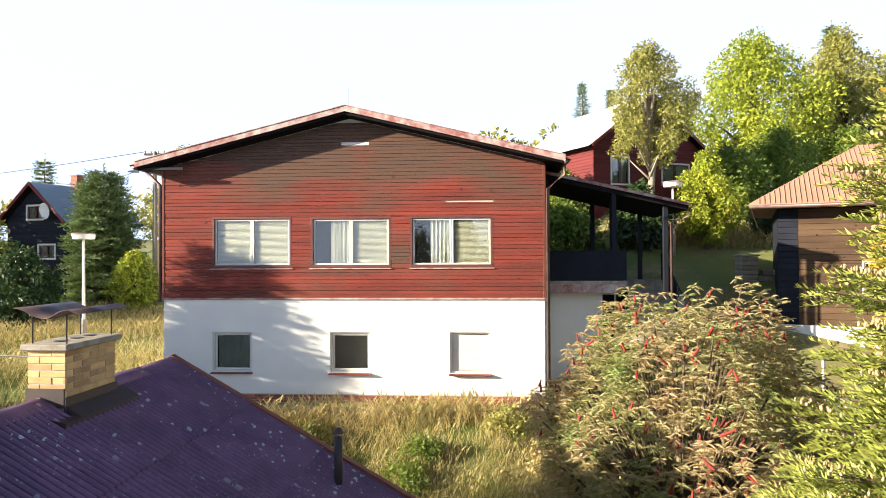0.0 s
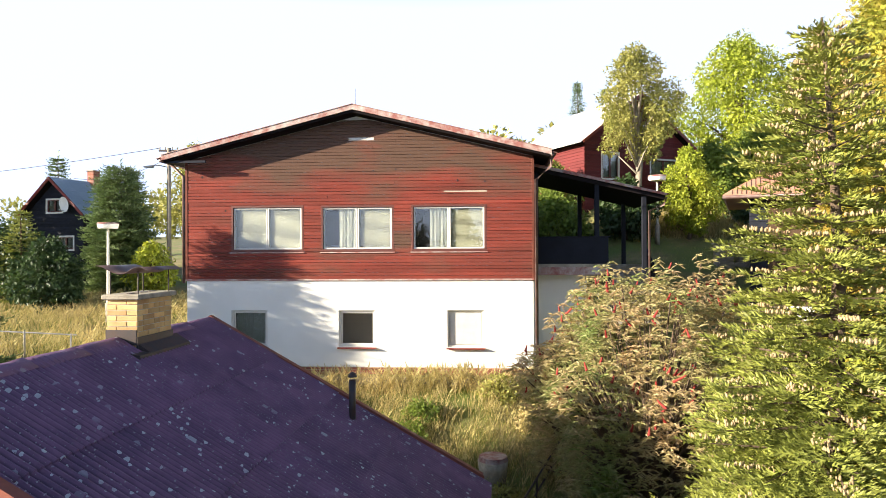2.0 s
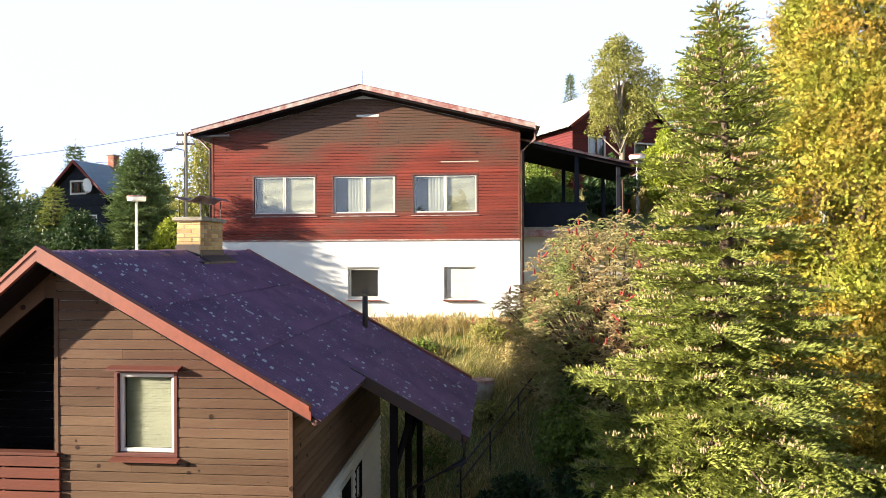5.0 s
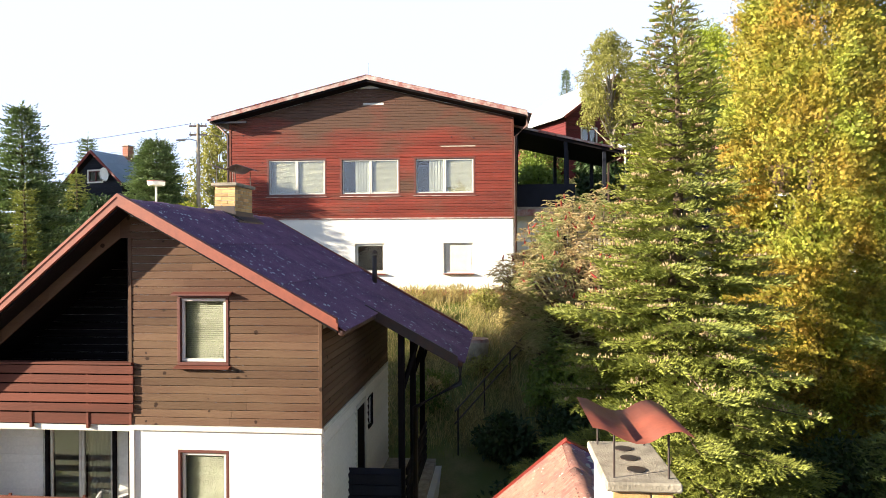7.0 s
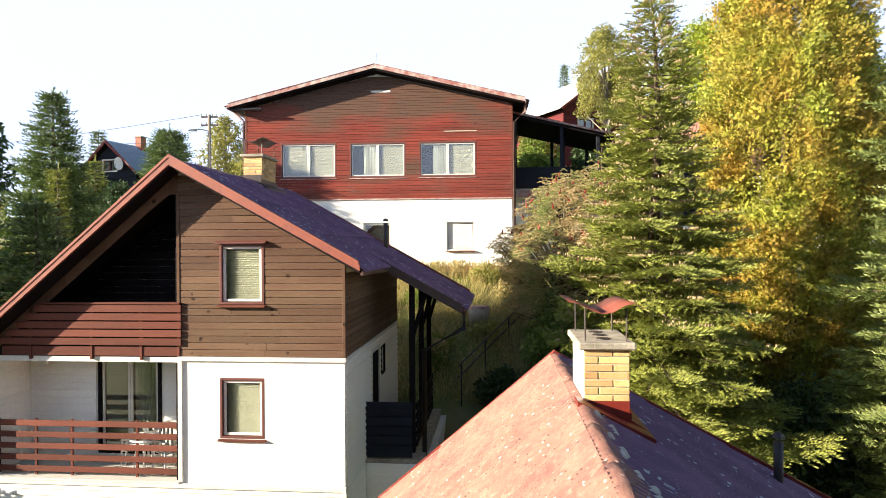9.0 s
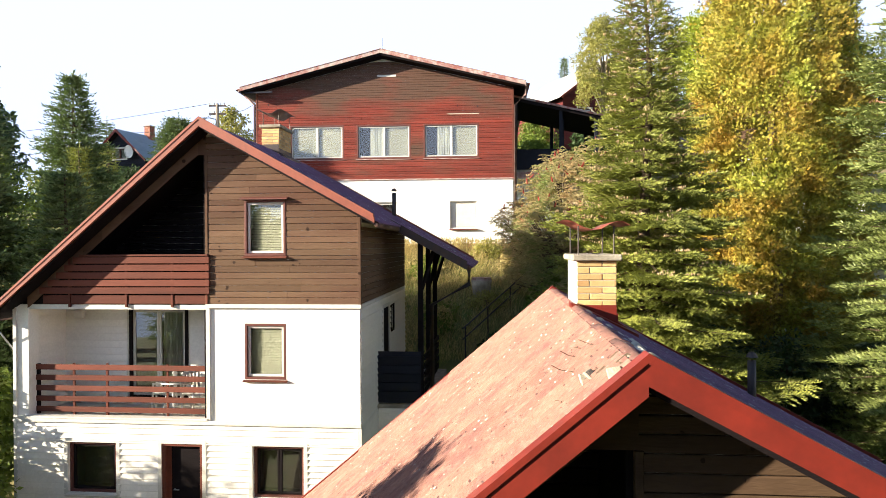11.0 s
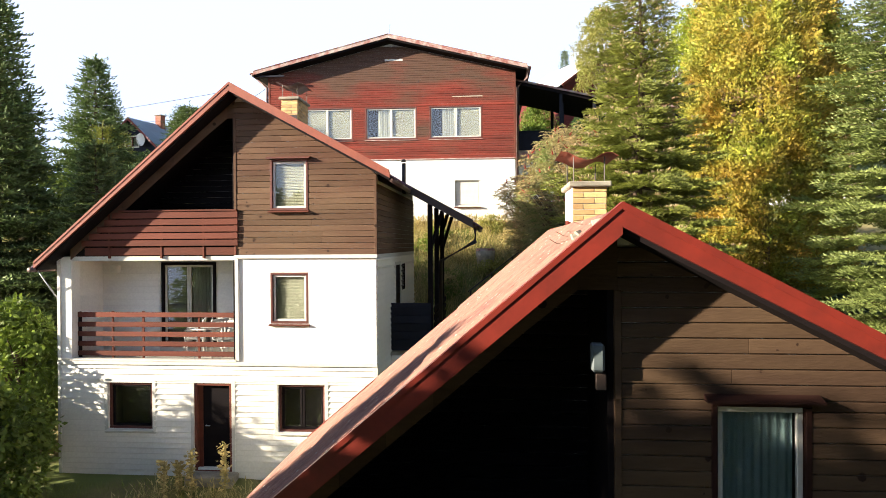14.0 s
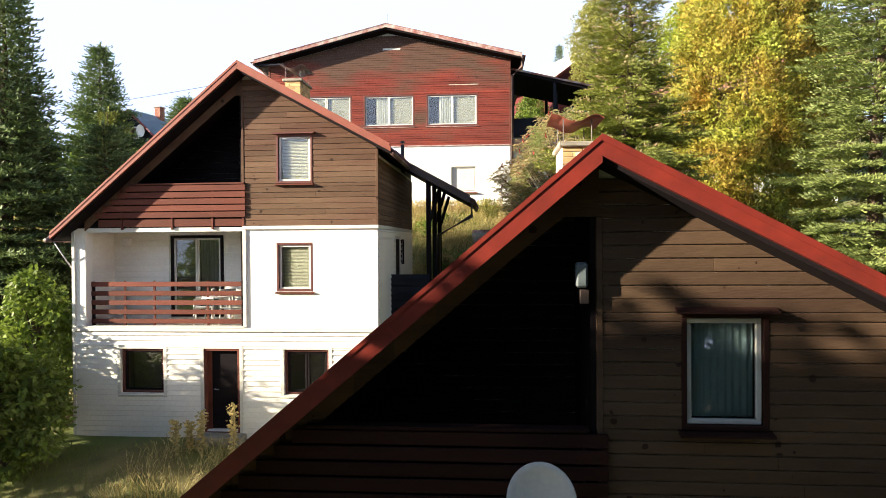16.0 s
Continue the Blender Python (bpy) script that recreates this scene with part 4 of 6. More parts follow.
# ---- the red house at the top of the slope ----
def red_house():
    h = thing("red_house", pose(-2.70, 18.39, 0, 0, 0, -4), "two-storey house, red stained boards over white render", "house")
    W, D, RZ, T = 5.6, 9.5, 14.43, 0.241
    top = lambda u: RZ - 0.1 - T * abs(u)
    ups = [(-4.11, -1.72, 10.0, 11.5), (-1.16, 1.21, 10.0, 11.48), (1.76, 4.15, 10.0, 11.48)]
    lows = [(-4.12, -2.93, 6.95, 8.12), (-0.6, 0.59, 6.95, 8.12), (2.89, 4.05, 6.95, 8.13)]
    vent = (-0.25, 0.57, 13.55, 13.64)
    wall = part("front_wall", wall_slab(-W, W, 5.6, top, ups + lows, 0.0, 0.3, (0,)), RENDER_WHITE, h, "front wall of red boards over white render")
    rnd = random.Random(4)
    span = lambda z: (-W - 0.02 if z < top(W) else -(RZ - 0.12 - z) / T, W + 0.02 if z < top(W) else (RZ - 0.12 - z) / T)
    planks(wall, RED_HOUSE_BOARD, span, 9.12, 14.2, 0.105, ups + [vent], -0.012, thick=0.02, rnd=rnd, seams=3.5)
    part("base_board", boxes((-W - 0.03, W + 0.03, -0.05, 0.0, 9.07, 9.125), bevel=0.006), OLD_TRIM, h)
    for s in (-1, 1):
        part("corner_board", boxes((s * W - 0.04, s * W + 0.04, -0.045, 0.05, 9.12, top(W) - 0.05), bevel=0.006), REDBROWN, h)
    part("vent_grille", boxes((vent[0], vent[1], -0.02, 0.02, vent[2], vent[3])), FRAME_WHITE, h)
    part("scar", boxes((2.8, 4.16, -0.040, -0.0335, 11.865, 11.905)), MORTAR, h, "bare strip where a board has split")
    for i, w in enumerate(ups):
        ins = (("blind", "blind"), ("half_curtain", "blind"), ("half_curtain", "blind"))[i]
        q = window(h, pose(w[0], 0.0, w[2]), w[1] - w[0], w[3] - w[2], 2, FRAME_DARK, FRAME_WHITE, ins, sill=0.07, sillmat=OLD_TRIM, cas=0.07)
    for i, w in enumerate(lows):
        q = window(h, pose(w[0], 0.09, w[2]), w[1] - w[0], w[3] - w[2], 1, FRAME_WHITE, FRAME_WHITE, ("curtain", "none", "curtain")[i], sill=0.22, sillmat=RED_METAL)
        if i == 2:
            part("shutter", boxes((0.05, w[1] - w[0] - 0.05, 0.01, 0.03, 0.05, w[3] - w[2] - 0.05)), FRAME_WHITE, q)
    for k in range(16):
        u, z = rnd.uniform(-5.2, 5.2), rnd.uniform(9.3, 13.0)
        if all(not (w[0] - 0.2 < u < w[1] + 0.2 and w[2] - 0.2 < z < w[3] + 0.2) for w in ups):
            part("knot_hole", boxes((u, u + 0.035, -0.036, -0.028, z, z + rnd.uniform(0.04, 0.09))), BLACK_BOARD, h)
    # brick plinth
    pl = part("plinth", boxes((-W - 0.02, W + 0.02, -0.02, 0.3, 5.2, 6.32)), MORTAR, h, "red brick plinth")
    bm = boxes((0, 0.28, 0, 0.03, 0, 0.065), bevel=0.005)
    me = bpy.data.meshes.new("brick")
    bm.to_mesh(me)
    bm.free()
    me.materials.append(BRICK_R)
    for r in range(4):
        for k in range(38):
            u = -W - 0.02 + 0.296 * k + (0.0 if r % 2 else -0.0)
            if u + 0.28 < W + 0.03:
                part("brick", me, BRICK_R, pl, m=Matrix.Translation((u + (0.1 if r % 2 and u + 0.4 < W else 0), -0.04 + rnd.uniform(-0.003, 0.003), 6.00 + r * 0.078)))
    part("side_wall", boxes((-W, -W + 0.3, 0.3, D, 5.6, top(W))), RENDER_WHITE, h)
    side = part("side_wall", boxes((W - 0.3, W, 0.3, D, 5.6, top(W))), RENDER_WHITE, h)
    planks(side, DARK_SHADED_BOARD, lambda z: (0.0, D), 9.12, 12.9, 0.13, [], -0.002, m=pose(W, 0, 0, 0, 0, 90), rnd=rnd)
    part("back_wall", wall_slab(-W, W, 5.6, top, [], D - 0.3, D, (0,)), RENDER_WHITE, h)
    part("floor_slab", boxes((-W + 0.3, W - 0.3, 0.3, D - 0.3, 9.0, 9.15)), CONCRETE, h)
    # roof
    roof = part("roof", bmesh.new(), DARK_SHADED_BOARD, h, "low gabled roof with flaking red edge")
    z = lambda u: RZ - T * abs(u)
    e, v0, v1 = 6.08, -0.62, D + 0.5
    bm = bmesh.new()
    for s in (-1, 1):
        prism(bm, [(0, RZ + 0.02), (s * e, z(e) + 0.02), (s * e, z(e) - 0.1), (0, RZ - 0.1)], 0, 2, 1, v0 + 0.03, v1)
    part("roof_deck", bm, DARK_SHADED_BOARD, roof)
    sl = math.hypot(1, T)
    slope(roof, (0, RZ), T, -1, v0, v1, 0.0, 6.17 * sl, 3, ROOF_PALE, 0.04, rnd=rnd)
    slope(roof, (0, RZ), T, 1, v0, v1, 0.0, 6.17 * sl, 3, ROOF_PALE, 0.04, rnd=rnd)
    for s in (-1, 1):
        bm = bmesh.new()
        prism(bm, [(0, RZ + 0.14), (s * (e + 0.05), z(e) + 0.11), (s * (e + 0.05), z(e) - 0.05), (0, RZ - 0.02)], 0, 2, 1, v0 - 0.03, v0 + 0.03)
        part("barge_board", bm, OLD_TRIM, roof, "flaking red and grey barge board")
        bm = bmesh.new()
        prism(bm, [(0, RZ + 0.16), (s * (e + 0.05), z(e) + 0.135), (s * (e + 0.05), z(e) + 0.115), (0, RZ + 0.14)], 0, 2, 1, v0 - 0.05, v0 + 0.25)
        part("verge_flashing", bm, OLD_TRIM, roof)
    part("lightning_rod", bar([(0, v0 + 0.5, RZ), (0.01, v0 + 0.5, RZ + 0.75)], 0.008, 5), METAL_GREY, roof)
    gutter(h, [(-e - 0.08, v0, z(e) - 0.05), (-e - 0.08, v1, z(e) - 0.09)])
    gutter(h, [(e + 0.08, v0, z(e) - 0.05), (e + 0.08, v1, z(e) - 0.09)])
    part("eave_board", boxes((-e - 0.02, -4.75, v0 + 0.1, v0 + 0.17, z(e) - 0.12, z(e) - 0.05)), BLACK_BOARD, h)
    part("downpipe", bar([(e + 0.08, v0 + 0.3, z(e) - 0.08), (e + 0.05, v0 + 0.35, z(e) - 0.35), (W + 0.1, -0.05, z(e) - 0.75), (W + 0.1, -0.05, 5.9)], 0.05, 8), GUTTER, h, "red-brown downpipe", True)
    part("downpipe", bar([(-e - 0.05, v0 + 0.6, z(e) - 0.1), (-W - 0.1, -0.02, z(e) - 0.5), (-W - 0.1, -0.02, 9.0)], 0.05, 8), GUTTER, h, "", True)
    part("meter_box", boxes((-W - 0.22, -W - 0.02, 0.4, 0.9, 9.9, 11.2), bevel=0.01), PLASTIC_WHITE, h)
    # covered terrace at the side, its roof falling away from the house
    zp = lambda u: 12.78 - 0.235 * (u - 5.7)
    pr = part("terrace_roof", bmesh.new(), DARK_SHADED_BOARD, h, "lean-to terrace roof with flaking edge")
    bm = bmesh.new()
    prism(bm, [(5.62, zp(5.62)), (9.9, zp(9.9)), (9.9, zp(9.9) - 0.16), (5.62, zp(5.62) - 0.16)], 0, 2, 1, 0.92, 5.0)
    part("terrace_deck", bm, DARK_SHADED_BOARD, pr)
    slope(pr, (5.62, zp(5.62)), 0.235, 1, 0.9, 5.05, 0.0, 4.4, 2, ROOF_PALE, 0.03, rnd=rnd)
    bm = bmesh.new()
    prism(bm, [(5.62, zp(5.62) + 0.06), (9.95, zp(9.95) + 0.06), (9.95, zp(9.95) - 0.02), (5.62, zp(5.62) - 0.02)], 0, 2, 1, 0.86, 0.92)
    part("barge_board", bm, OLD_TRIM, pr)
    ter = part("terrace_floor", boxes((W + 0.01, 8.1, 0.95, 5.0, 9.32, 9.58)), CONCRETE, h, "raised concrete terrace")
    part("terrace_wall", boxes((W + 0.02, 7.9, 1.6, 1.8, 5.8, 9.32)), RENDER_WHITE, h)
    part("terrace_fringe", boxes((W + 0.05, 8.0, 0.9, 0.95, 9.2, 9.46), bevel=0.01), OLD_TRIM, h)
    part("cellar_door", boxes((7.5, 7.85, 1.56, 1.6, 6.4, 9.1)), DARK_SHADED_BOARD, h)
    part("parapet_panel", boxes((W + 0.05, 8.1, 0.94, 0.99, 9.56, 10.42), bevel=0.006), BLACK_BOARD, h, "black terrace parapet")
    part("parapet_cap", boxes((W + 0.05, 8.15, 0.92, 1.02, 10.42, 10.46), bevel=0.006), BLACK_BOARD, h)
    for u, v in ((5.78, 1.05), (7.75, 1.05), (8.0, 2.6), (9.3, 1.2), (9.35, 4.6), (7.7, 4.6)):
        part("terrace_post", boxes((u - 0.07, u + 0.07, v - 0.07, v + 0.07, 9.2, zp(u) - 0.15), bevel=0.008), BLACK_BOARD, h)
    for k in range(9):
        part("stair_step", boxes((8.15, 9.7, 1.0 - 0.28 * (k + 1) + 2.3, 1.0 - 0.28 * k + 2.3, 7.6, 9.5 - 0.17 * k), bevel=0.012), CONCRETE, h)
    for u in (8.15, 9.75):
        bm = bmesh.new()
        prism(bm, [(3.3, 9.55), (0.8, 8.1), (0.8, 8.95), (3.3, 10.4)], 1, 2, 0, u - 0.03, u + 0.03)
        part("stair_rail", bm, BLACK_BOARD, h)
    part("downpipe", bar([(9.98, 1.0, zp(9.98) - 0.05), (9.9, 1.05, zp(9.98) - 0.3), (9.45, 1.1, zp(9.98) - 0.5), (9.45, 1.1, 9.0)], 0.04, 8), GUTTER, h, "", True)
    return h


red_house()
ledge = thing("stone_ledge", pose(-2.70, 18.39, 0, 0, 0, -4), "stone edging along the brick plinth of the house", "edging")
for k in range(26):
    u = -5.6 + k * 0.44
    part("stone", boxes((u, u + 0.42, -0.95 - 0.1 * random.random(), -0.5, 5.55, 6.05 + 0.07 * random.random()), bevel=0.03), STONE, ledge)


# ---- trees and plants ----
def cloud(name, tv, tf, mats, material, parent=None, label="", smooth=False):
    """One mesh from many copies of a small leaf or twig: tv (n,3), tf faces of equal size, mats (k,4,4)."""
    tv, tf, mats = np.array(tv, float), np.array(tf), np.array(mats)
    n, k, c = len(tv), len(mats), tf.shape[1]
    hv = np.concatenate([tv, np.ones((n, 1))], 1)
    verts = np.einsum("kij,nj->kni", mats[:, :3, :], hv).reshape(-1, 3)
    faces = (tf[None] + (np.arange(k) * n)[:, None, None]).reshape(-1)
    me = bpy.data.meshes.new(name)
    me.vertices.add(len(verts))
    me.vertices.foreach_set("co", verts.ravel())
    me.loops.add(len(faces))
    me.loops.foreach_set("vertex_index", faces.astype(np.int32))
    me.polygons.add(len(faces) // c)
    me.polygons.foreach_set("loop_start", np.arange(0, len(faces), c, dtype=np.int32))
    me.materials.append(material)
    me.update(calc_edges=True)
    ob = new(name, me)
    if parent:
        ob.parent = parent
    if label:
        ob["label"] = label
    return ob


def frames(p, d, up, s):
    """(k,4,4) poses: x along d, z near up, scaled by s."""
    d = d / np.linalg.norm(d, axis=1, keepdims=True)
    y = np.cross(up, d)
    y /= np.linalg.norm(y, axis=1, keepdims=True) + 1e-9
    z = np.cross(d, y)
    m = np.zeros((len(p), 4, 4))
    s = np.broadcast_to(np.asarray(s, float).reshape(-1, 1), (len(p), 1))
    m[:, :3, 0], m[:, :3, 1], m[:, :3, 2], m[:, :3, 3], m[:, 3, 3] = d * s, y * s, z * s, p, 1
    return m


def needle_twig(n=18, seed=1):
    """A unit twig along x, brushed with short needles; triangles."""
    r = random.Random(seed)
    v, f = [], []
    for k in range(n):
        x = 0.05 + 0.95 * k / n
        a = k * 2.4 + r.uniform(-0.3, 0.3)
        if k % 3 == 0:
            a = r.uniform(-0.4, 0.4)
        ln = 0.34 * (1 - 0.45 * x) * r.uniform(0.8, 1.2)
        c, s = math.cos(a), abs(math.sin(a)) * 0.75 + 0.05
        w = 0.75 / n + 0.02
        o = len(v)
        v += [(x - w, 0, 0), (x + w, 0, 0), (x + 0.22, c * ln, s * ln)]
        f.append((o, o + 1, o + 2))
    o = len(v)
    v += [(0, 0.03, 0), (0, -0.03, 0), (1.05, 0, 0.02)]
    f.append((o, o + 1, o + 2))
    return v, f


def trunk(parent, h, r, mat=BARK, lean=0.02):
    pts = [(lean * h * math.sin(k * 1.3) * 0.3, lean * h * math.sin(k * 0.8) * 0.3, h * k / 8) for k in range(9)]
    return part("trunk", bar([(p[0], p[1], p[2] - (0.4 if k == 0 else 0)) for k, p in enumerate(pts)], r, 9, 0.012), mat, parent, "", True)


def spruce(x, y, h, R, seed, material=NEEDLE, z0=None, twig=0.24, step=0.30, per=9, dens=1.0, cones=0, label="tall spruce with dense drooping boughs", needles=8, low=0.06, power=0.85, group=""):
    """Tapered trunk, whorls of boughs that sag and lift at the tips, side twigs of needles."""
    z0 = ground_z(x, y) if z0 is None else z0
    t = thing("spruce", pose(x, y, z0), label, "spruce", group)
    r = np.random.RandomState(seed)
    trunk(t, h, 0.035 * h ** 0.75 + 0.02)
    P, Dn, S = [], [], []
    CP = []
    z = h * low
    bb = bmesh.new()
    while z < h * 0.985:
        f = 1 - z / h
        n = max(3, int(per * (0.55 + 0.45 * f)))
        a0 = r.uniform(0, 6.28)
        whorl = r.uniform(0.75, 1.12)
        for k in range(n):
            a = a0 + k * 6.283 / n + r.uniform(-0.3, 0.3)
            L = max(0.15, R * f ** power * whorl * r.uniform(0.72, 1.12))
            dirh = np.array([math.cos(a), math.sin(a), 0])
            lift = 0.25 * (1 - f) + 0.05 * r.randn()
            sag = (0.16 + 0.16 * f) * (0.6 + 0.5 * r.rand())
            def at(s):
                return np.array([0, 0, z]) + dirh * (L * s) + np.array([0, 0, L * (lift * s - sag * s + 0.30 * sag * s ** 3)])
            if L > 0.5:
                tube(bb, [at(0.0), at(0.5), at(0.95)], 0.012 + 0.008 * L, 3, 0.004)
            m = max(3, int(L / (0.10 * twig / 0.24) * dens))
            side = np.cross([0, 0, 1], dirh)
            for i in range(m):
                s = 0.16 + 0.84 * (i + r.rand()) / m
                p = at(s)
                wid = 0.46 * L * (1 - s) ** 0.8 * (0.3 + s) * 1.6 + 0.05
                for sg in (-1, 1):
                    q = r.rand()
                    kk = max(1, int(wid / (twig * 0.55)))
                    for j in range(kk):
                        w = (j + 0.3 * r.rand()) * twig * 0.62
                        d = side * sg * (0.85 + 0.2 * r.randn()) + dirh * (0.75 + 0.25 * r.randn()) + np.array([0, 0, -0.10 + 0.22 * r.randn()])
                        P.append(p + (side * sg * 0.8 + dirh * 0.45) * w + np.array([0, 0, -0.12 * w + 0.03 * r.randn()]))
                        Dn.append(d)
                        S.append(twig * r.uniform(0.75, 1.25))
            P.append(at(0.95)); Dn.append(dirh + np.array([0, 0, 0.15])); S.append(twig * 1.2)
            if cones and f < 0.62 and r.rand() < cones:
                for i in range(r.randint(10, 32)):
                    s = r.uniform(0.55, 1.0)
                    CP.append(at(s) + side * r.uniform(-0.3, 0.3) * L * (1.1 - s) + np.array([0, 0, 0.05]))
        z += step * (0.55 + 0.6 * f) * r.uniform(0.85, 1.15)
    P.append(np.array([0, 0, h * 0.97])); Dn.append(np.array([0.02, 0, 1.0])); S.append(twig * 1.4)
    P, Dn, S = np.array(P), np.array(Dn), np.array(S)
    up = np.tile([0, 0, 1.0], (len(P), 1)) + 0.25 * r.randn(len(P), 3)
    v, fc = needle_twig(needles)
    tagged(part("bough_wood", bb, BARK, t), kind="stuff")
    cloud("crown", v, fc, frames(P, Dn, up, S), material, t)
    if CP:
        CP = np.array(CP)
        cv = [(0, 0, 0)] + [(0.03 * math.cos(k * 1.257), 0.03 * math.sin(k * 1.257), 0.035) for k in range(5)] + [(0.026 * math.cos(k * 1.257), 0.026 * math.sin(k * 1.257), 0.09) for k in range(5)] + [(0, 0, 0.13)]
        cf = [(0, 1 + (k + 1) % 5, 1 + k) for k in range(5)] + [(1 + k, 1 + (k + 1) % 5, 6 + k) for k in range(5)] + [(6 + k, 1 + (k + 1) % 5, 6 + (k + 1) % 5) for k in range(5)] + [(6 + k, 6 + (k + 1) % 5, 11) for k in range(5)]
        d = np.tile([1.0, 0, 0], (len(CP), 1)) + 0.2 * r.randn(len(CP), 3)
        u = np.tile([0, 0, 1.0], (len(CP), 1))
        cloud("cone_crop", cv, cf, frames(CP, d, u, r.uniform(0.32, 0.58, len(CP))), CONE_TAN, t, "clusters of upright tan cones")["kind"] = "stuff"
    return t


LEAF_V = [(0, 0, 0), (0.5, 0.27, 0.05), (1.0, 0, -0.06), (0.5, -0.27, 0.05)]
LEAF_F = [(0, 1, 2), (0, 2, 3)]


def leafy(x, y, h, R, seed, material, z0=None, leaf=0.16, n=9000, blobs=26, base=0.25, bark=BARK, label="leafy tree", category="tree", name="tree", squash=1.0, shoots=0, group=""):
    """Trunk and forking limbs that end in uneven clumps of leaves."""
    z0 = ground_z(x, y) if z0 is None else z0
    t = thing(name, pose(x, y, z0), label, category, group)
    r = np.random.RandomState(seed)
    bm = bmesh.new()
    tube(bm, [(0, 0, -0.3), (0.03 * h, 0.01 * h, h * base), (0.01 * h, 0, h * 0.55), (0, 0, h * 0.82)], 0.02 * h + 0.03, 8, 0.02)
    C, RR = [], []
    for k in range(blobs):
        s = (k + 0.5) / blobs
        zz = h * (base + (1 - base) * (0.08 + 0.86 * s))
        prof = math.sin(min(1, (s * 0.92 + 0.16)) * math.pi) ** 0.55
        a = k * 2.399 + r.uniform(-0.5, 0.5)
        rad = R * prof * r.uniform(0.35, 0.85)
        c = np.array([math.cos(a) * rad, math.sin(a) * rad, zz])
        C.append(c)
        RR.append(R * r.uniform(0.26, 0.44) * (0.65 + 0.35 * prof))
        tube(bm, [(0.01 * h, 0, max(h * base * 0.6, zz * 0.62)), tuple(c * np.array([0.5, 0.5, 1]) - np.array([0, 0, 0.08 * h])), tuple(c)], 0.006 * h + 0.01, 5, 0.008)
    part("trunk", bm, bark, t, "", True)
    C, RR = np.array(C), np.array(RR)
    pick = r.choice(len(C), n, p=RR ** 2 / (RR ** 2).sum())
    d = r.randn(n, 3)
    d /= np.linalg.norm(d, axis=1, keepdims=True)
    rad = RR[pick] * (0.45 + 0.62 * r.rand(n) ** 0.6) * (1 + 0.22 * np.sin(d[:, 0] * 5 + pick) + 0.15 * np.sin(d[:, 2] * 9 + pick))
    P = C[pick] + d * rad[:, None] * np.array([1, 1, 0.8 * squash])
    Dn = d + 0.8 * r.randn(n, 3) + np.array([0, 0, -0.5])
    up = d * 0.7 + np.array([0, 0, 0.8]) + 0.6 * r.randn(n, 3)
    cloud("crown", LEAF_V, LEAF_F, frames(P, Dn, up, leaf * r.uniform(0.6, 1.3, n)), material, t)
    return t


def cypress(x, y, h, R, seed, material, n=150000):
    """A dense column of upright feathery fans."""
    t = thing("golden_cypress", pose(x, y, ground_z(x, y)), "tall yellowing cypress with orange tips", "cypress")
    r = np.random.RandomState(seed)
    trunk(t, h * 0.95, 0.2)
    k = 620
    zf = r.rand(k) ** 1.15 * 0.97
    a = r.uniform(0, 6.28, k)
    prof = np.clip((1 - zf) * 1.9, 0, 1) ** 0.6 * np.clip(zf * 8 + 0.5, 0, 1)
    rr = R * prof * r.uniform(0.66, 1.0, k)
    C = np.stack([np.cos(a) * rr, np.sin(a) * rr, 0.3 + zf * h], 1)
    size = R * 0.24 * r.uniform(0.7, 1.5, k)
    pick = r.randint(0, k, n)
    d = r.randn(n, 3)
    d /= np.linalg.norm(d, axis=1, keepdims=True)
    P = C[pick] + d * size[pick][:, None] * np.array([0.75, 0.75, 1.25]) * (r.rand(n, 1) ** 0.4)
    out = P * np.array([1, 1, 0])
    out /= np.linalg.norm(out, axis=1, keepdims=True) + 1e-6
    Dn = out * 0.7 + np.array([0, 0, 0.35]) + 0.55 * r.randn(n, 3)
    v = [(0, 0, 0), (0.35, 0.16, 0.02), (0.62, 0.05, 0.03), (0.95, 0.20, 0), (1.15, 0.0, -0.02), (0.95, -0.18, 0), (0.6, -0.05, 0.03), (0.33, -0.17, 0.02)]
    f = [(0, 1, 2), (0, 6, 7), (2, 3, 4), (6, 4, 5)]
    cloud("crown", v, f, frames(P, Dn, out + 0.7 * r.randn(n, 3), 0.17 * r.uniform(0.6, 1.4, n)), material, t)
    return t


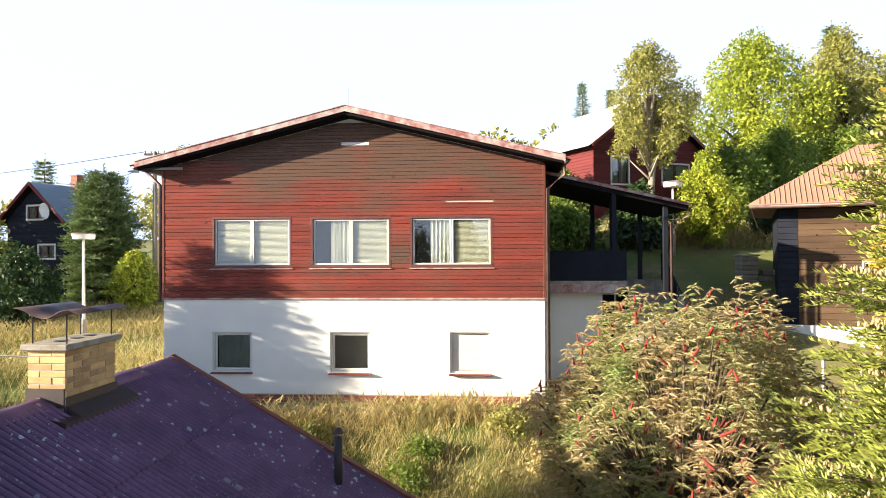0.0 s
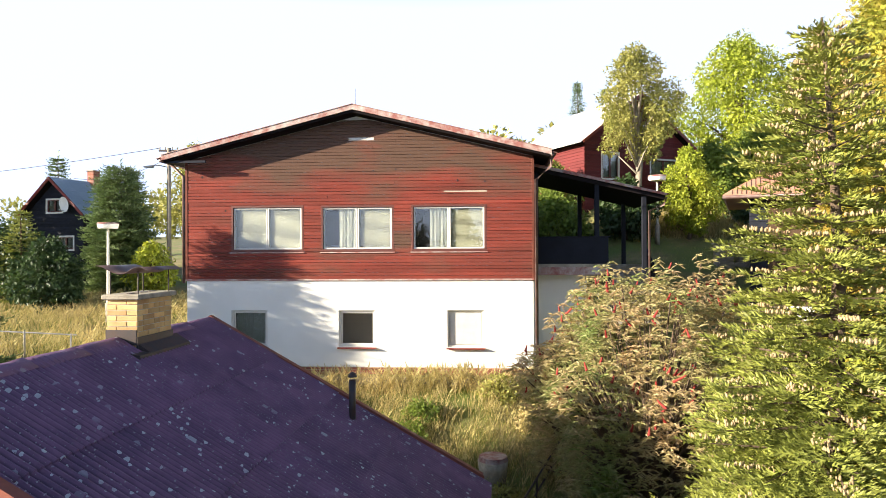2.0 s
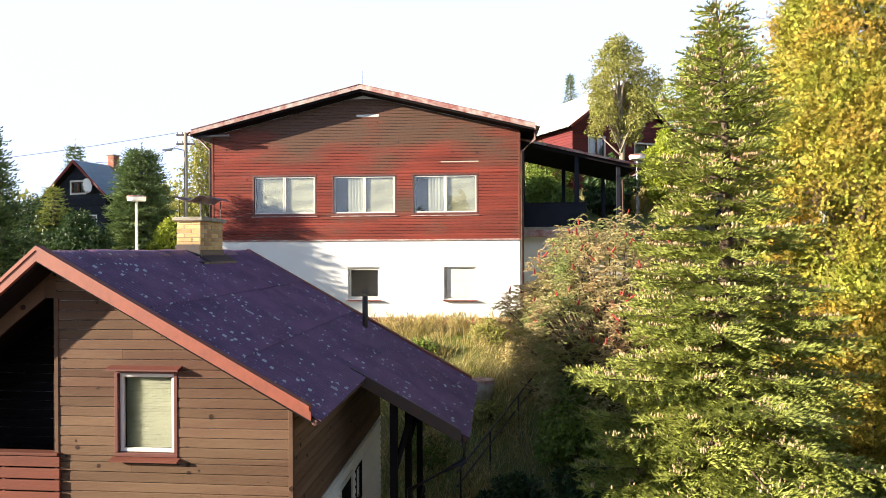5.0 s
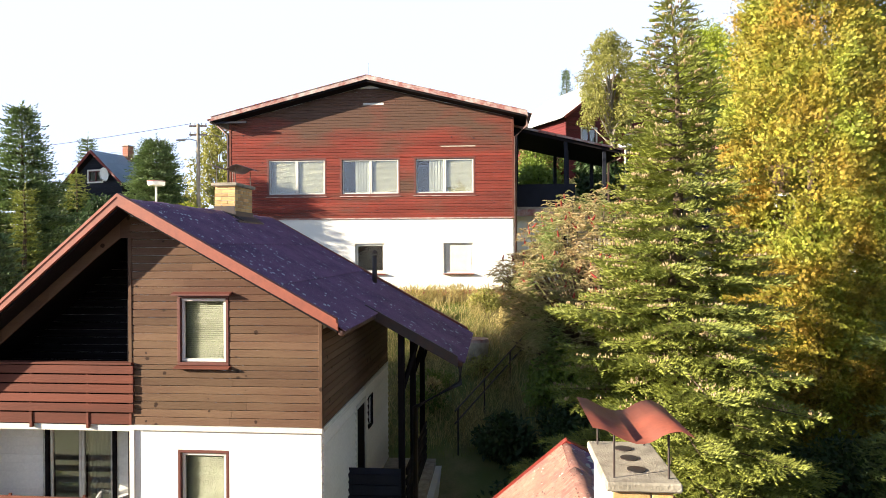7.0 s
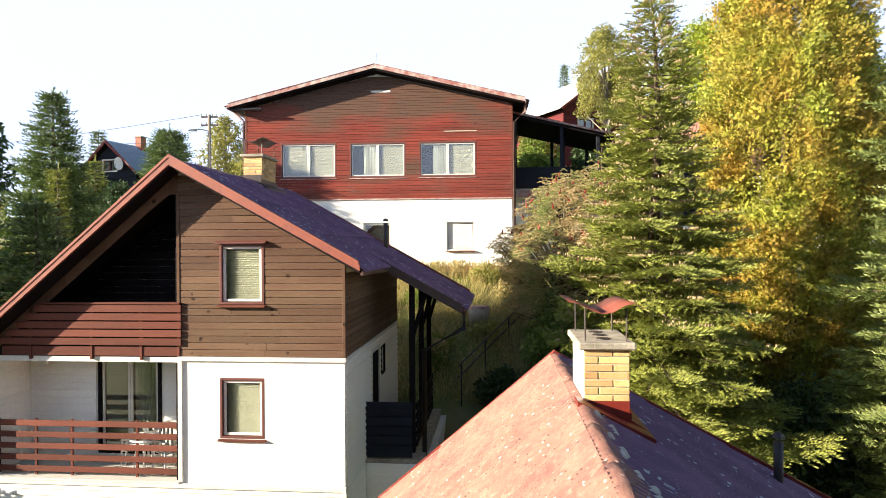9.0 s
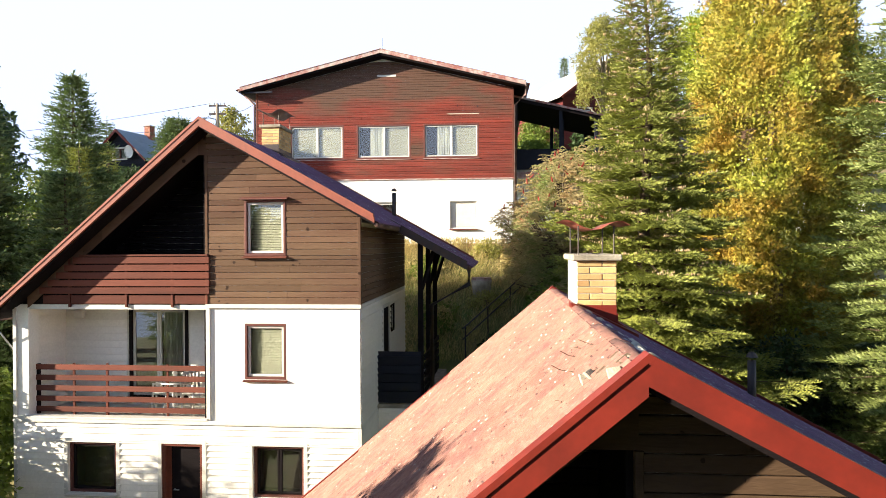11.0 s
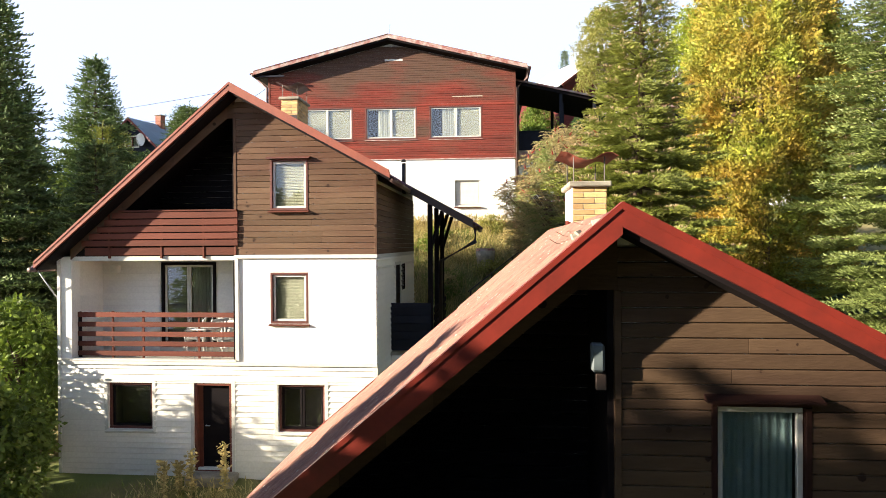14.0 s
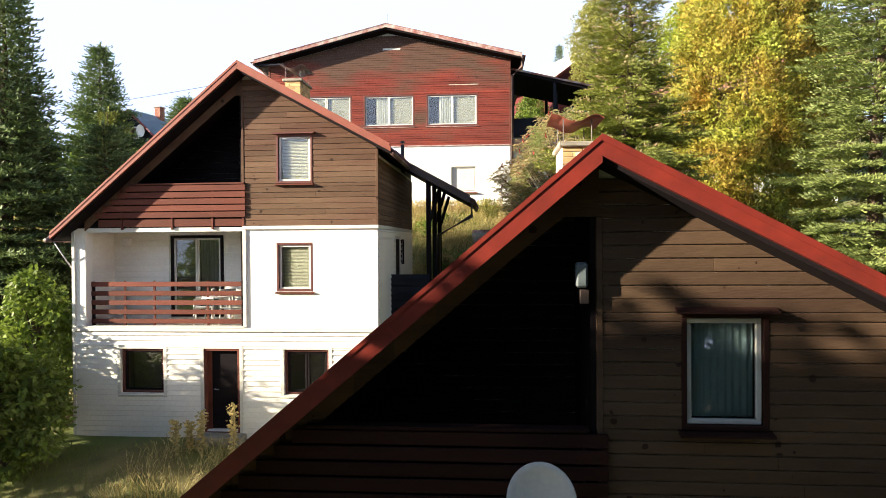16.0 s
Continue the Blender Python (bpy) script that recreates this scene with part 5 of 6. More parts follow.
def sumac(x, y, h, R, seed):
    """A broad dome of drooping feathered leaves with red fruit spikes."""
    t = thing("sumac", pose(x, y, ground_z(x, y)), "broad sumac shrub with pale feathered leaves and red fruit", "shrub")
    r = np.random.RandomState(seed)
    bm = bmesh.new()
    P, Dn, up = [], [], []
    tips = []
    n = 5600
    for k in range(n):
        a = r.uniform(0, 6.283)
        ct = 1 - r.rand() ** 0.9 * 1.6
        st = math.sqrt(max(0, 1 - ct * ct))
        shell = r.uniform(0.6, 1.0) ** 0.5 * (1 + 0.13 * math.sin(a * 3 + 1) + 0.09 * math.sin(a * 7) + 0.08 * math.sin(ct * 9))
        c = np.array([R * st * math.cos(a) * shell, R * 0.95 * st * math.sin(a) * shell, h * 0.45 + h * 0.53 * ct * shell])
        tips.append((c, a, shell))
        for j in range(5):
            b = a + j * 1.26 + r.uniform(-0.3, 0.3)
            P.append(c)
            Dn.append((math.cos(b), math.sin(b), r.uniform(-0.5, 0.7)))
            up.append((0.45 * r.randn(), 0.45 * r.randn(), 1))
        if k % 22 == 0:
            tube(bm, [(0.3 * math.cos(a), 0.3 * math.sin(a), -0.2), (c[0] * 0.45, c[1] * 0.45, c[2] * 0.5), tuple(c)], 0.05, 5, 0.014)
    tagged(part("stem_growth", bm, BARK, t), kind="stuff")
    v, f = [], []
    for j in range(6):
        s = 0.18 + 0.82 * j / 6
        z = 0.28 * s - 0.62 * s * s
        ln = 0.26 * (1 - 0.5 * abs(s - 0.45))
        for sg in (-1, 1):
            o = len(v)
            v += [(s, 0, z), (s + 0.075, sg * ln * 0.5, z - 0.01), (s + 0.09, sg * ln, z - 0.11), (s + 0.0, sg * ln * 0.5, z - 0.05)]
            f += [(o, o + 1, o + 2), (o, o + 2, o + 3)]
    o = len(v)
    v += [(0, 0.012, 0), (0, -0.012, 0), (0.5, 0, 0.0), (1.0, 0, -0.34)]
    f += [(o, o + 1, o + 2), (o + 1, o + 3, o + 2)]
    P, Dn, up = np.array(P), np.array(Dn), np.array(up)
    cloud("crown", v, f, frames(P, Dn, up, 0.16 * r.uniform(0.65, 1.3, len(P))), LEAF_SUMAC, t)
    k = 0
    for c, a, shell in tips:
        if shell > 0.92 and c[2] > h * 0.45 and r.rand() < 0.2 and k < 150:
            k += 1
            bm = bmesh.new()
            q = Vector(c)
            lean = Vector((0.05 * r.randn(), 0.05 * r.randn(), 0))
            tube(bm, [q + Vector((0, 0, 0.02)), q + Vector((0, 0, 0.06)) + lean * 0.4, q + Vector((0, 0, 0.12)) + lean, q + Vector((0, 0, 0.17)) + lean * 1.4], 0.032, 6, 0.012)
            part("fruit", bm, SUMAC_RED, t)
    return t


def grass(name, label, region, n, hmin, hmax, material, seed, keep=None, seedhead=False):
    r = np.random.RandomState(seed)
    P = []
    while len(P) < n:
        x, y = r.uniform(region[0], region[1]), r.uniform(region[2], region[3])
        if keep and not keep(x, y, r):
            continue
        P.append((x, y, ground_z(x, y) - 0.03))
    P = np.array(P)
    a = r.uniform(0, 6.28, n)
    Dn = np.stack([0.35 * np.cos(a) + 0.1, 0.35 * np.sin(a), np.ones(n)], 1)
    v = [(0, 0.016, 0), (0, -0.016, 0), (0.55, 0.011, 0.05), (0.55, -0.011, 0.05), (1.0, 0, 0.22)]
    f = [(0, 1, 3), (0, 3, 2), (2, 3, 4)]
    if seedhead:
        v += [(0.8, 0.035, 0.10), (0.8, -0.035, 0.10), (1.12, 0, 0.27)]
        f += [(5, 6, 7)]
    up = np.stack([np.cos(a), np.sin(a), 0.1 * np.ones(n)], 1)
    ob = cloud(name, v, f, frames(P, Dn, up, r.uniform(hmin, hmax, n)), material)
    return tagged(ob, label, "grass", kind="stuff")


def off_houses(x, y):
    for (ox, oy), a, (u0, u1, v0, v1) in (((-2.7, 18.39), -4, (-5.7, 8.2, -0.6, 10)), ((-5, 3.98), -5, (-4.3, 4.7, -0.1, 6.1)), ((1.02, -4.855), -5, (-4.3, 4.7, -0.1, 6.1))):
        c, s = math.cos(radians(a)), math.sin(radians(a))
        u, v = (x - ox) * c + (y - oy) * s, -(x - ox) * s + (y - oy) * c
        if u0 < u < u1 and v0 < v < v1:
            return False
    return True


def clumpy(x, y, r, k=0.8, cut=0.0):
    return off_houses(x, y) and noise.noise((x * k, y * k, 7)) + 0.35 * r.randn() > cut


# main trees
spruce(4.6, 5.6, 12.0, 3.3, 1, NEEDLE_SUN, cones=0.9, twig=0.23, dens=0.92, step=0.32, per=11, power=0.72, needles=13, label="sunlit olive-green spruce hung with tan cones")
cypress(10.2, 10.6, 14.5, 2.4, 2, CYPRESS)
spruce(10.35, 4.4, 13.0, 3.3, 3, NEEDLE_FIR, twig=0.27, dens=1.0, step=0.40, per=11, power=0.7, needles=12, label="dark green spruce with silvery shoots")
sumac(4.75, 12.6, 5.3, 2.9, 4)
spruce(-14.7, 15.9, 7.6, 2.5, 5, NEEDLE, twig=0.36, dens=1.3, per=13, step=0.26, label="slender dark green spruce on the bank", z0=5.4)
spruce(-13.5, 14.2, 5.3, 1.1, 6, NEEDLE_SUN, twig=0.26, label="young spruce with a long bare leader", power=1.3)
spruce(-13.6, 8.4, 11.2, 3.0, 7, NEEDLE, twig=0.4, dens=1.2, per=13, label="tall dark spruce beside the white chalet")
spruce(-10.8, 8.8, 6.4, 2.2, 8, NEEDLE, twig=0.36, dens=1.2, per=13, label="spruce beside the white chalet")
leafy(-9.9, 2.6, 2.9, 1.3, 21, LEAF_GREEN, leaf=0.15, n=9000, blobs=24, base=0.05, label="bright green shrub beside the white chalet", category="shrub", name="shrub")
leafy(-10.4, 4.6, 4.0, 1.3, 22, LEAF_GREEN, leaf=0.15, n=9000, blobs=26, base=0.05, label="dense green shrub beside the white chalet", category="shrub", name="shrub")
leafy(-10.0, 0.2, 1.9, 1.1, 23, LEAF_DARK, leaf=0.15, n=6000, blobs=20, base=0.05, label="low dark green shrub in the shade", category="shrub", name="shrub")
leafy(3.4, 11.0, 2.2, 1.0, 24, LEAF_GREEN, leaf=0.13, n=5000, blobs=18, base=0.05, label="fresh green shrub at the foot of the sumac", category="shrub", name="shrub")
for k, (x, y, h, R) in enumerate(((2.3, 7.6, 1.5, 1.3), (3.4, 9.3, 1.7, 1.2), (2.6, 5.4, 1.3, 1.2), (6.8, 8.0, 2.2, 1.7), (7.3, 11.6, 2.4, 1.6), (1.7, 9.7, 1.0, 0.9), (8.4, 6.6, 2.4, 1.8), (6.9, 4.6, 2.0, 1.6), (12.4, 7.6, 3.0, 2.0))):
    leafy(x, y, h, R, 30 + k, LEAF_DARK, leaf=0.14, n=5000, blobs=20, base=0.02, label="dark undergrowth shrub on the shaded bank", category="shrub", name="shrub", group="undergrowth")
bank = random.Random(77)
for k in range(14):
    x, y = bank.uniform(-3.6, 2.6), bank.uniform(10.8, 16.4)
    leafy(x, y, bank.uniform(0.4, 0.8), bank.uniform(0.45, 0.8), 120 + k, (LEAF_OLIVE, LEAF_GREEN, GRASS_DRY)[k % 3], leaf=0.09, n=1500, blobs=12, base=0.02, label="low tangle of weeds on the grassy bank", category="weed", name="weed_clump", group="bank weeds")
# trees whose shade falls on the chalets
for k, (x, y, h) in enumerate(((-10.6, -9.3, 12.5), (-11.4, -6.7, 11.6), (-10.0, -12.0, 13.4), (-13.0, -10.6, 13.3))):
    leafy(x, y, h, 2.9, 41 + k, LEAF_GREEN, leaf=0.3, n=30000, blobs=60, base=0.14, label="broad tree below the lower chalet", group="lower trees")
# added trees behind the camera, unseen, that keep sky light off the fronts
for k, (x, y, h) in enumerate(((-7.5, -18.5, 20.5), (-3.5, -19.0, 22.0), (0.5, -18.0, 21.0), (4.5, -19.0, 22.5), (8.5, -18.0, 21.5), (12.5, -17.0, 20.0), (15.5, -12.0, 18.0))):
    leafy(x, y, h, 3.6, 81 + k, LEAF_DARK, leaf=0.45, n=11000, blobs=52, base=0.08, label="unseen tall dark tree added to block sky light", group="wood below the chalets")
# two unseen trees added left of the cottage to darken its gable
for k, (x, y) in enumerate(((-31.0, 32.0), (-33.5, 36.0))):
    leafy(x, y, 9.5, 3.0, 91 + k, LEAF_DARK, leaf=0.4, n=6000, blobs=34, base=0.15, label="unseen dark tree added to shade the black cottage", group="trees beside the cottage")
leafy(-15.0, 0.9, 5.2, 2.2, 44, LEAF_GREEN, leaf=0.2, n=3200, blobs=22, base=0.25, label="airy fruit tree beside the yard")
leafy(-15.5, 12.3, 6.2, 1.8, 45, LEAF_GREEN, leaf=0.2, n=3500, blobs=22, base=0.3, label="airy fruit tree on the bank")

# trees round the upper houses
spruce(-17.7, 33.0, 6.9, 2.1, 51, NEEDLE, z0=7.9, twig=0.42, step=0.24, per=15, dens=1.4, power=0.42, label="dense broad spruce beside the black cottage")
leafy(-20.4, 28.0, 4.0, 2.2, 52, LEAF_DARK, leaf=0.18, n=13000, label="dense dark green shrub in the meadow", category="shrub", name="shrub", base=0.03)
leafy(-17.6, 26.5, 3.2, 1.9, 53, LEAF_DARK, leaf=0.18, n=12000, label="dense dark green shrub in the meadow", category="shrub", name="shrub", base=0.03)
spruce(-19.2, 27.0, 4.6, 1.5, 54, NEEDLE_SUN, twig=0.3, dens=1.2, label="young green spruce in the meadow")
spruce(-31.5, 50.0, 8.5, 1.7, 55, NEEDLE, z0=9.5, twig=0.5, step=0.5, label="slim spruce behind the black cottage")
leafy(-14.6, 30.0, 3.0, 1.2, 56, LEAF_LIME, leaf=0.2, n=3500, label="yellow-green shrub in the meadow", category="shrub", name="shrub", base=0.05)
leafy(-17.5, 43.0, 9.0, 2.0, 57, LEAF_OLIVE, leaf=0.26, n=5000, bark=BARK_PALE, label="slender birch with thin foliage")
leafy(-14.0, 40.0, 6.0, 2.6, 58, LEAF_OLIVE, leaf=0.28, n=6000, label="rounded tree behind the red house", base=0.1)
leafy(-11.0, 42.0, 5.5, 2.6, 59, LEAF_OLIVE, leaf=0.28, n=6000, label="rounded tree behind the red house", base=0.1)
leafy(9.9, 30.5, 9.2, 2.2, 61, LEAF_OLIVE, leaf=0.14, n=20000, bark=BARK_PALE, label="olive autumn tree with a pale trunk", base=0.35)
leafy(20.6, 42.0, 12.5, 4.6, 62, LEAF_LIME, z0=12.5, leaf=0.23, n=34000, label="broad sunlit lime-green tree", base=0.1, blobs=34)
leafy(29.0, 46.0, 14.0, 4.4, 63, LEAF_OLIVE, z0=13.0, leaf=0.25, n=28000, label="tall green tree on the hill", base=0.1, blobs=34)
leafy(34.0, 45.0, 12.0, 4.4, 64, LEAF_DARK, z0=13.0, leaf=0.25, n=24000, label="dark green tree on the hill", base=0.1, blobs=34)
leafy(25.0, 39.0, 6.0, 3.4, 65, LEAF_GREEN, z0=12.0, leaf=0.2, n=16000, label="dark shrub thicket on the hill", category="shrub", name="shrub", base=0.05)
leafy(18.0, 34.0, 4.6, 2.6, 66, LEAF_GREEN, leaf=0.18, n=14000, label="dark shrub thicket above the lawn", category="shrub", name="shrub", base=0.05)
leafy(14.5, 32.0, 4.0, 1.9, 67, LEAF_GREEN, leaf=0.24, n=6000, label="green shrub above the lawn", category="shrub", name="shrub", base=0.05)
leafy(11.6, 28.0, 4.5, 1.55, 68, LEAF_LIME, leaf=0.14, n=14000, label="yellow-green shrub beside the lawn", category="shrub", name="shrub", base=0.05)
leafy(5.6, 29.5, 3.6, 2.0, 69, LEAF_GREEN, leaf=0.22, n=7000, label="green shrub behind the terrace", category="shrub", name="shrub", base=0.05)
leafy(8.6, 27.8, 2.8, 1.5, 70, LEAF_DARK, leaf=0.22, n=6000, label="dark shrub behind the terrace", category="shrub", name="shrub", base=0.05)
leafy(6.0, 33.0, 4.8, 1.8, 71, LEAF_GREEN, leaf=0.16, n=10000, label="light green tree beside the upper red house", base=0.15)
leafy(15.6, 29.4, 2.2, 1.6, 72, LEAF_DARK, leaf=0.22, n=6000, label="dark hedge shrub above the lawn", category="shrub", name="shrub", base=0.02)
spruce(12.4, 56.0, 10.0, 2.8, 73, NEEDLE, z0=15.5, twig=0.3, step=0.3, power=1.15, label="far spruce on the hill")
spruce(15.2, 57.0, 9.6, 2.8, 74, NEEDLE, z0=15.5, twig=0.3, step=0.3, power=1.15, label="far spruce on the hill")
spruce(3.2, 75.0, 9.0, 2.6, 75, NEEDLE, z0=13.5, twig=0.3, step=0.3, power=1.15, label="far spruce behind the ridge")
spruce(37.0, 60.0, 16.0, 3.0, 76, NEEDLE, z0=16, twig=0.6, step=0.6, label="tall far spruce on the hill")


def far_woods():
    """A loose line of far tree crowns along the horizon."""
    r = np.random.RandomState(9)
    P, D, S = [], [], []
    for k in range(64):
        x = r.uniform(-150, 60)
        y = r.uniform(110, 150) if x < -30 else r.uniform(85, 120)
        h = r.uniform(5, 9)
        g = ground_z(x, y)
        for j in range(9):
            c = np.array([x + r.randn() * 2.2, y + r.randn() * 2.2, g + h * r.uniform(0.3, 0.95)])
            d = r.randn(40, 3)
            d /= np.linalg.norm(d, axis=1, keepdims=True)
            P.append(c + d * r.uniform(0.9, 2.2))
            D.append(d + 0.5 * r.randn(40, 3))
    P, D = np.concatenate(P), np.concatenate(D)
    ob = cloud("far_woods", LEAF_V, LEAF_F, frames(P, D, r.randn(len(P), 3), r.uniform(0.6, 1.3, len(P))), LEAF_OLIVE)
    tagged(ob, "far woods along the horizon", "woods", kind="stuff")


far_woods()
grass("dry_grass", "tall dry golden grass on the bank", (-10, 5, 10.0, 16.9), 30000, 0.16, 0.5, GRASS_DRY, 1, lambda x, y, r: clumpy(x, y, r, 0.9, -0.05), True)
grass("green_grass", "green grass on the bank between the houses", (-9, 9, 6.5, 16.9), 34000, 0.12, 0.32, GRASS_GREEN, 2, lambda x, y, r: clumpy(-x, y, r, 0.7, -0.1))
grass("dry_grass", "tall pale seeding grass in the meadow", (-20, -8.2, 13, 30), 17000, 0.3, 0.8, GRASS_DRY, 3, lambda x, y, r: clumpy(x, y, r, 0.4, -0.1), True)
grass("green_grass", "grass in the meadow", (-22, -8.2, 12, 32), 20000, 0.15, 0.45, GRASS_GREEN, 4, lambda x, y, r: clumpy(x, -y, r, 0.4, -0.1))
grass("green_grass", "mown lawn beside the terrace", (5.5, 20, 20, 34), 15000, 0.08, 0.25, GRASS_GREEN, 5, lambda x, y, r: off_houses(x, y))
grass("dry_grass", "dry grass strip above the lawn", (8, 20, 28.0, 31.5), 9000, 0.3, 0.8, GRASS_DRY, 6, None, True)
grass("green_grass", "rough grass in the yard of the chalet", (-10, 0, -1.5, 3.7), 22000, 0.06, 0.22, GRASS_GREEN, 7, lambda x, y, r: clumpy(x, y, r, 0.8, -0.15))
grass("dry_grass", "dry weeds in the yard of the chalet", (-7.2, -3.0, 1.4, 3.4), 1500, 0.15, 0.45, GRASS_DRY, 8, lambda x, y, r: clumpy(x, y, r, 1.2, 0.15), True)
grass("green_grass", "short grass along the stone edging", (-8.2, 3.4, 16.3, 17.6), 9000, 0.06, 0.2, GRASS_GREEN, 10, lambda x, y, r: off_houses(x, y))
grass("dry_grass", "seeding grass along the plinth", (-8, 2.6, 16.6, 17.5), 2600, 0.3, 0.75, GRASS_DRY, 9, lambda x, y, r: clumpy(x, y, r, 1.0, -0.2), True)


# ---- neighbouring houses ----
def small_window(h, u, z, w, hh, v=0.0, ins="curtain"):
    q = window(h, pose(u, v, z), w, hh, 2, FRAME_WHITE, FRAME_DARK, ins, cas=0.1)
    return q


def cottage(name, m, label, W, D, base, eave, T, boards, roofmat, trim, wins, chim=None, vertical=False):
    """A plain gabled cottage; front gable towards -y."""
    h = thing(name, m, label, "house")
    RZ = eave + T * (W + 0.4)
    top = lambda u: RZ - 0.08 - T * abs(u)
    wall = part("front_wall", wall_slab(-W, W, base, top, wins, 0, 0.2, (0,)), DARK_SHADED_BOARD, h)
    rnd = random.Random(8)
    planks(wall, boards, lambda z: (-min(W, (RZ - 0.1 - z) / T), min(W, (RZ - 0.1 - z) / T)), base + 0.3, RZ - 0.15, 0.17, wins, -0.002, rnd=rnd)
    for s in (-1, 1):
        sw = part("side_wall", boxes((s * W - (0.2 if s > 0 else 0), s * W + (0.2 if s < 0 else 0), 0.2, D, base, eave)), boards, h)
        planks(sw, boards, lambda z: (0.0, D), base + 0.3, eave, 0.17, [], -0.002, rnd=rnd, m=pose(s * W, 0, 0, 0, 0, 90) if s > 0 else pose(-W, D, 0, 0, 0, -90))
    part("back_wall", wall_slab(-W, W, base, top, [], D - 0.2, D, (0,)), boards, h)
    for w in wins:
        small_window(h, w[0], w[2], w[1] - w[0], w[3] - w[2])
    roof = part("roof", bmesh.new(), roofmat, h, "sheet-covered gabled roof")
    e = W + 0.4
    bm = bmesh.new()
    for s in (-1, 1):
        prism(bm, [(0, RZ + 0.02), (s * e, eave + 0.02), (s * e, eave - 0.1), (0, RZ - 0.1)], 0, 2, 1, -0.4, D + 0.4)
    part("roof_deck", bm, DARK_SHADED_BOARD, roof)
    L = math.hypot(e, RZ - eave)
    for s in (-1, 1):
        slope(roof, (0, RZ), T, s, -0.45, D + 0.45, 0.0, L + 0.05, 3, roofmat, 0.04, rnd=rnd)
        bm = bmesh.new()
        prism(bm, [(0, RZ + 0.1), (s * e, eave + 0.08), (s * e, eave - 0.1), (0, RZ - 0.1)], 0, 2, 1, -0.5, -0.44)
        part("barge_board", bm, trim, roof)
    if chim:
        brick_chimney(h, chim[0], chim[0] + 0.5, chim[1], chim[1] + 0.5, RZ - 0.5, RZ + 0.7, BRICK_R, cowl=False)
    return h


F = cottage("black_cottage", pose(-22.75, 35.4, 0, 0, 0, -18), "small black boarded cottage with blue-grey roof", 2.15, 4.6, 7.0, 12.2, 0.86, BLACK_BOARD, ROOF_GREY, RED_METAL, [(-0.75, 0.6, 12.35, 13.25), (0.1, 1.45, 10.15, 11.05)], chim=(0.0, 2.2))
cottage("upper_red_house", pose(11.3, 34.7, 0, 0, 0, 24), "dark red boarded house under a pale roof", 3.7, 7.0, 11.5, 16.0, 0.72, WINE_BOARD, ROOF_WHITE, RED_METAL, [(-2.6, -1.3, 14.0, 15.6), (0.9, 3.0, 14.1, 15.4), (0.4, 1.8, 16.4, 17.3)])


def dish(parent_name, m, R, label):
    t = thing(parent_name, m, label, "satellite dish")
    bm = bmesh.new()
    rings = []
    for k in range(6):
        r = R * k / 5
        rings.append([bm.verts.new((r * math.cos(a * math.tau / 28), -0.06 - 0.22 * R + 0.30 * R * (r / R) ** 2 * -1 + 0.30 * R, r * 1.06 * math.sin(a * math.tau / 28))) for a in range(28)] if k else [bm.verts.new((0, -0.06 + 0.08 * R, 0))])
    for a in range(28):
        bm.faces.new((rings[0][0], rings[1][a], rings[1][(a + 1) % 28]))
        for k in range(1, 5):
            bm.faces.new((rings[k][a], rings[k + 1][a], rings[k + 1][(a + 1) % 28], rings[k][(a + 1) % 28]))
    ob = part("reflector", bm, PLASTIC_WHITE, t, "", True)
    so = ob.modifiers.new("thick", "SOLIDIFY")
    so.thickness = 0.008
    part("arm", bar([(0, 0, -R), (0, -R * 0.9, -R * 0.75), (0, -R * 1.0, -R * 0.1)], 0.012, 6), METAL_GREY, t)
    part("mount", bar([(0, 0.0, 0), (0, 0.25, 0)], 0.03, 8), METAL_GREY, t)
    return t


dish("satellite_dish", pose(-21.75, 34.75, 12.85, 8, 0, -25), 0.42, "white satellite dish on the black cottage gable")
dish("satellite_dish", pose(0.57, -5.25, 2.26, -12, 0, -20), 0.32, "pale satellite dish on the balcony parapet")


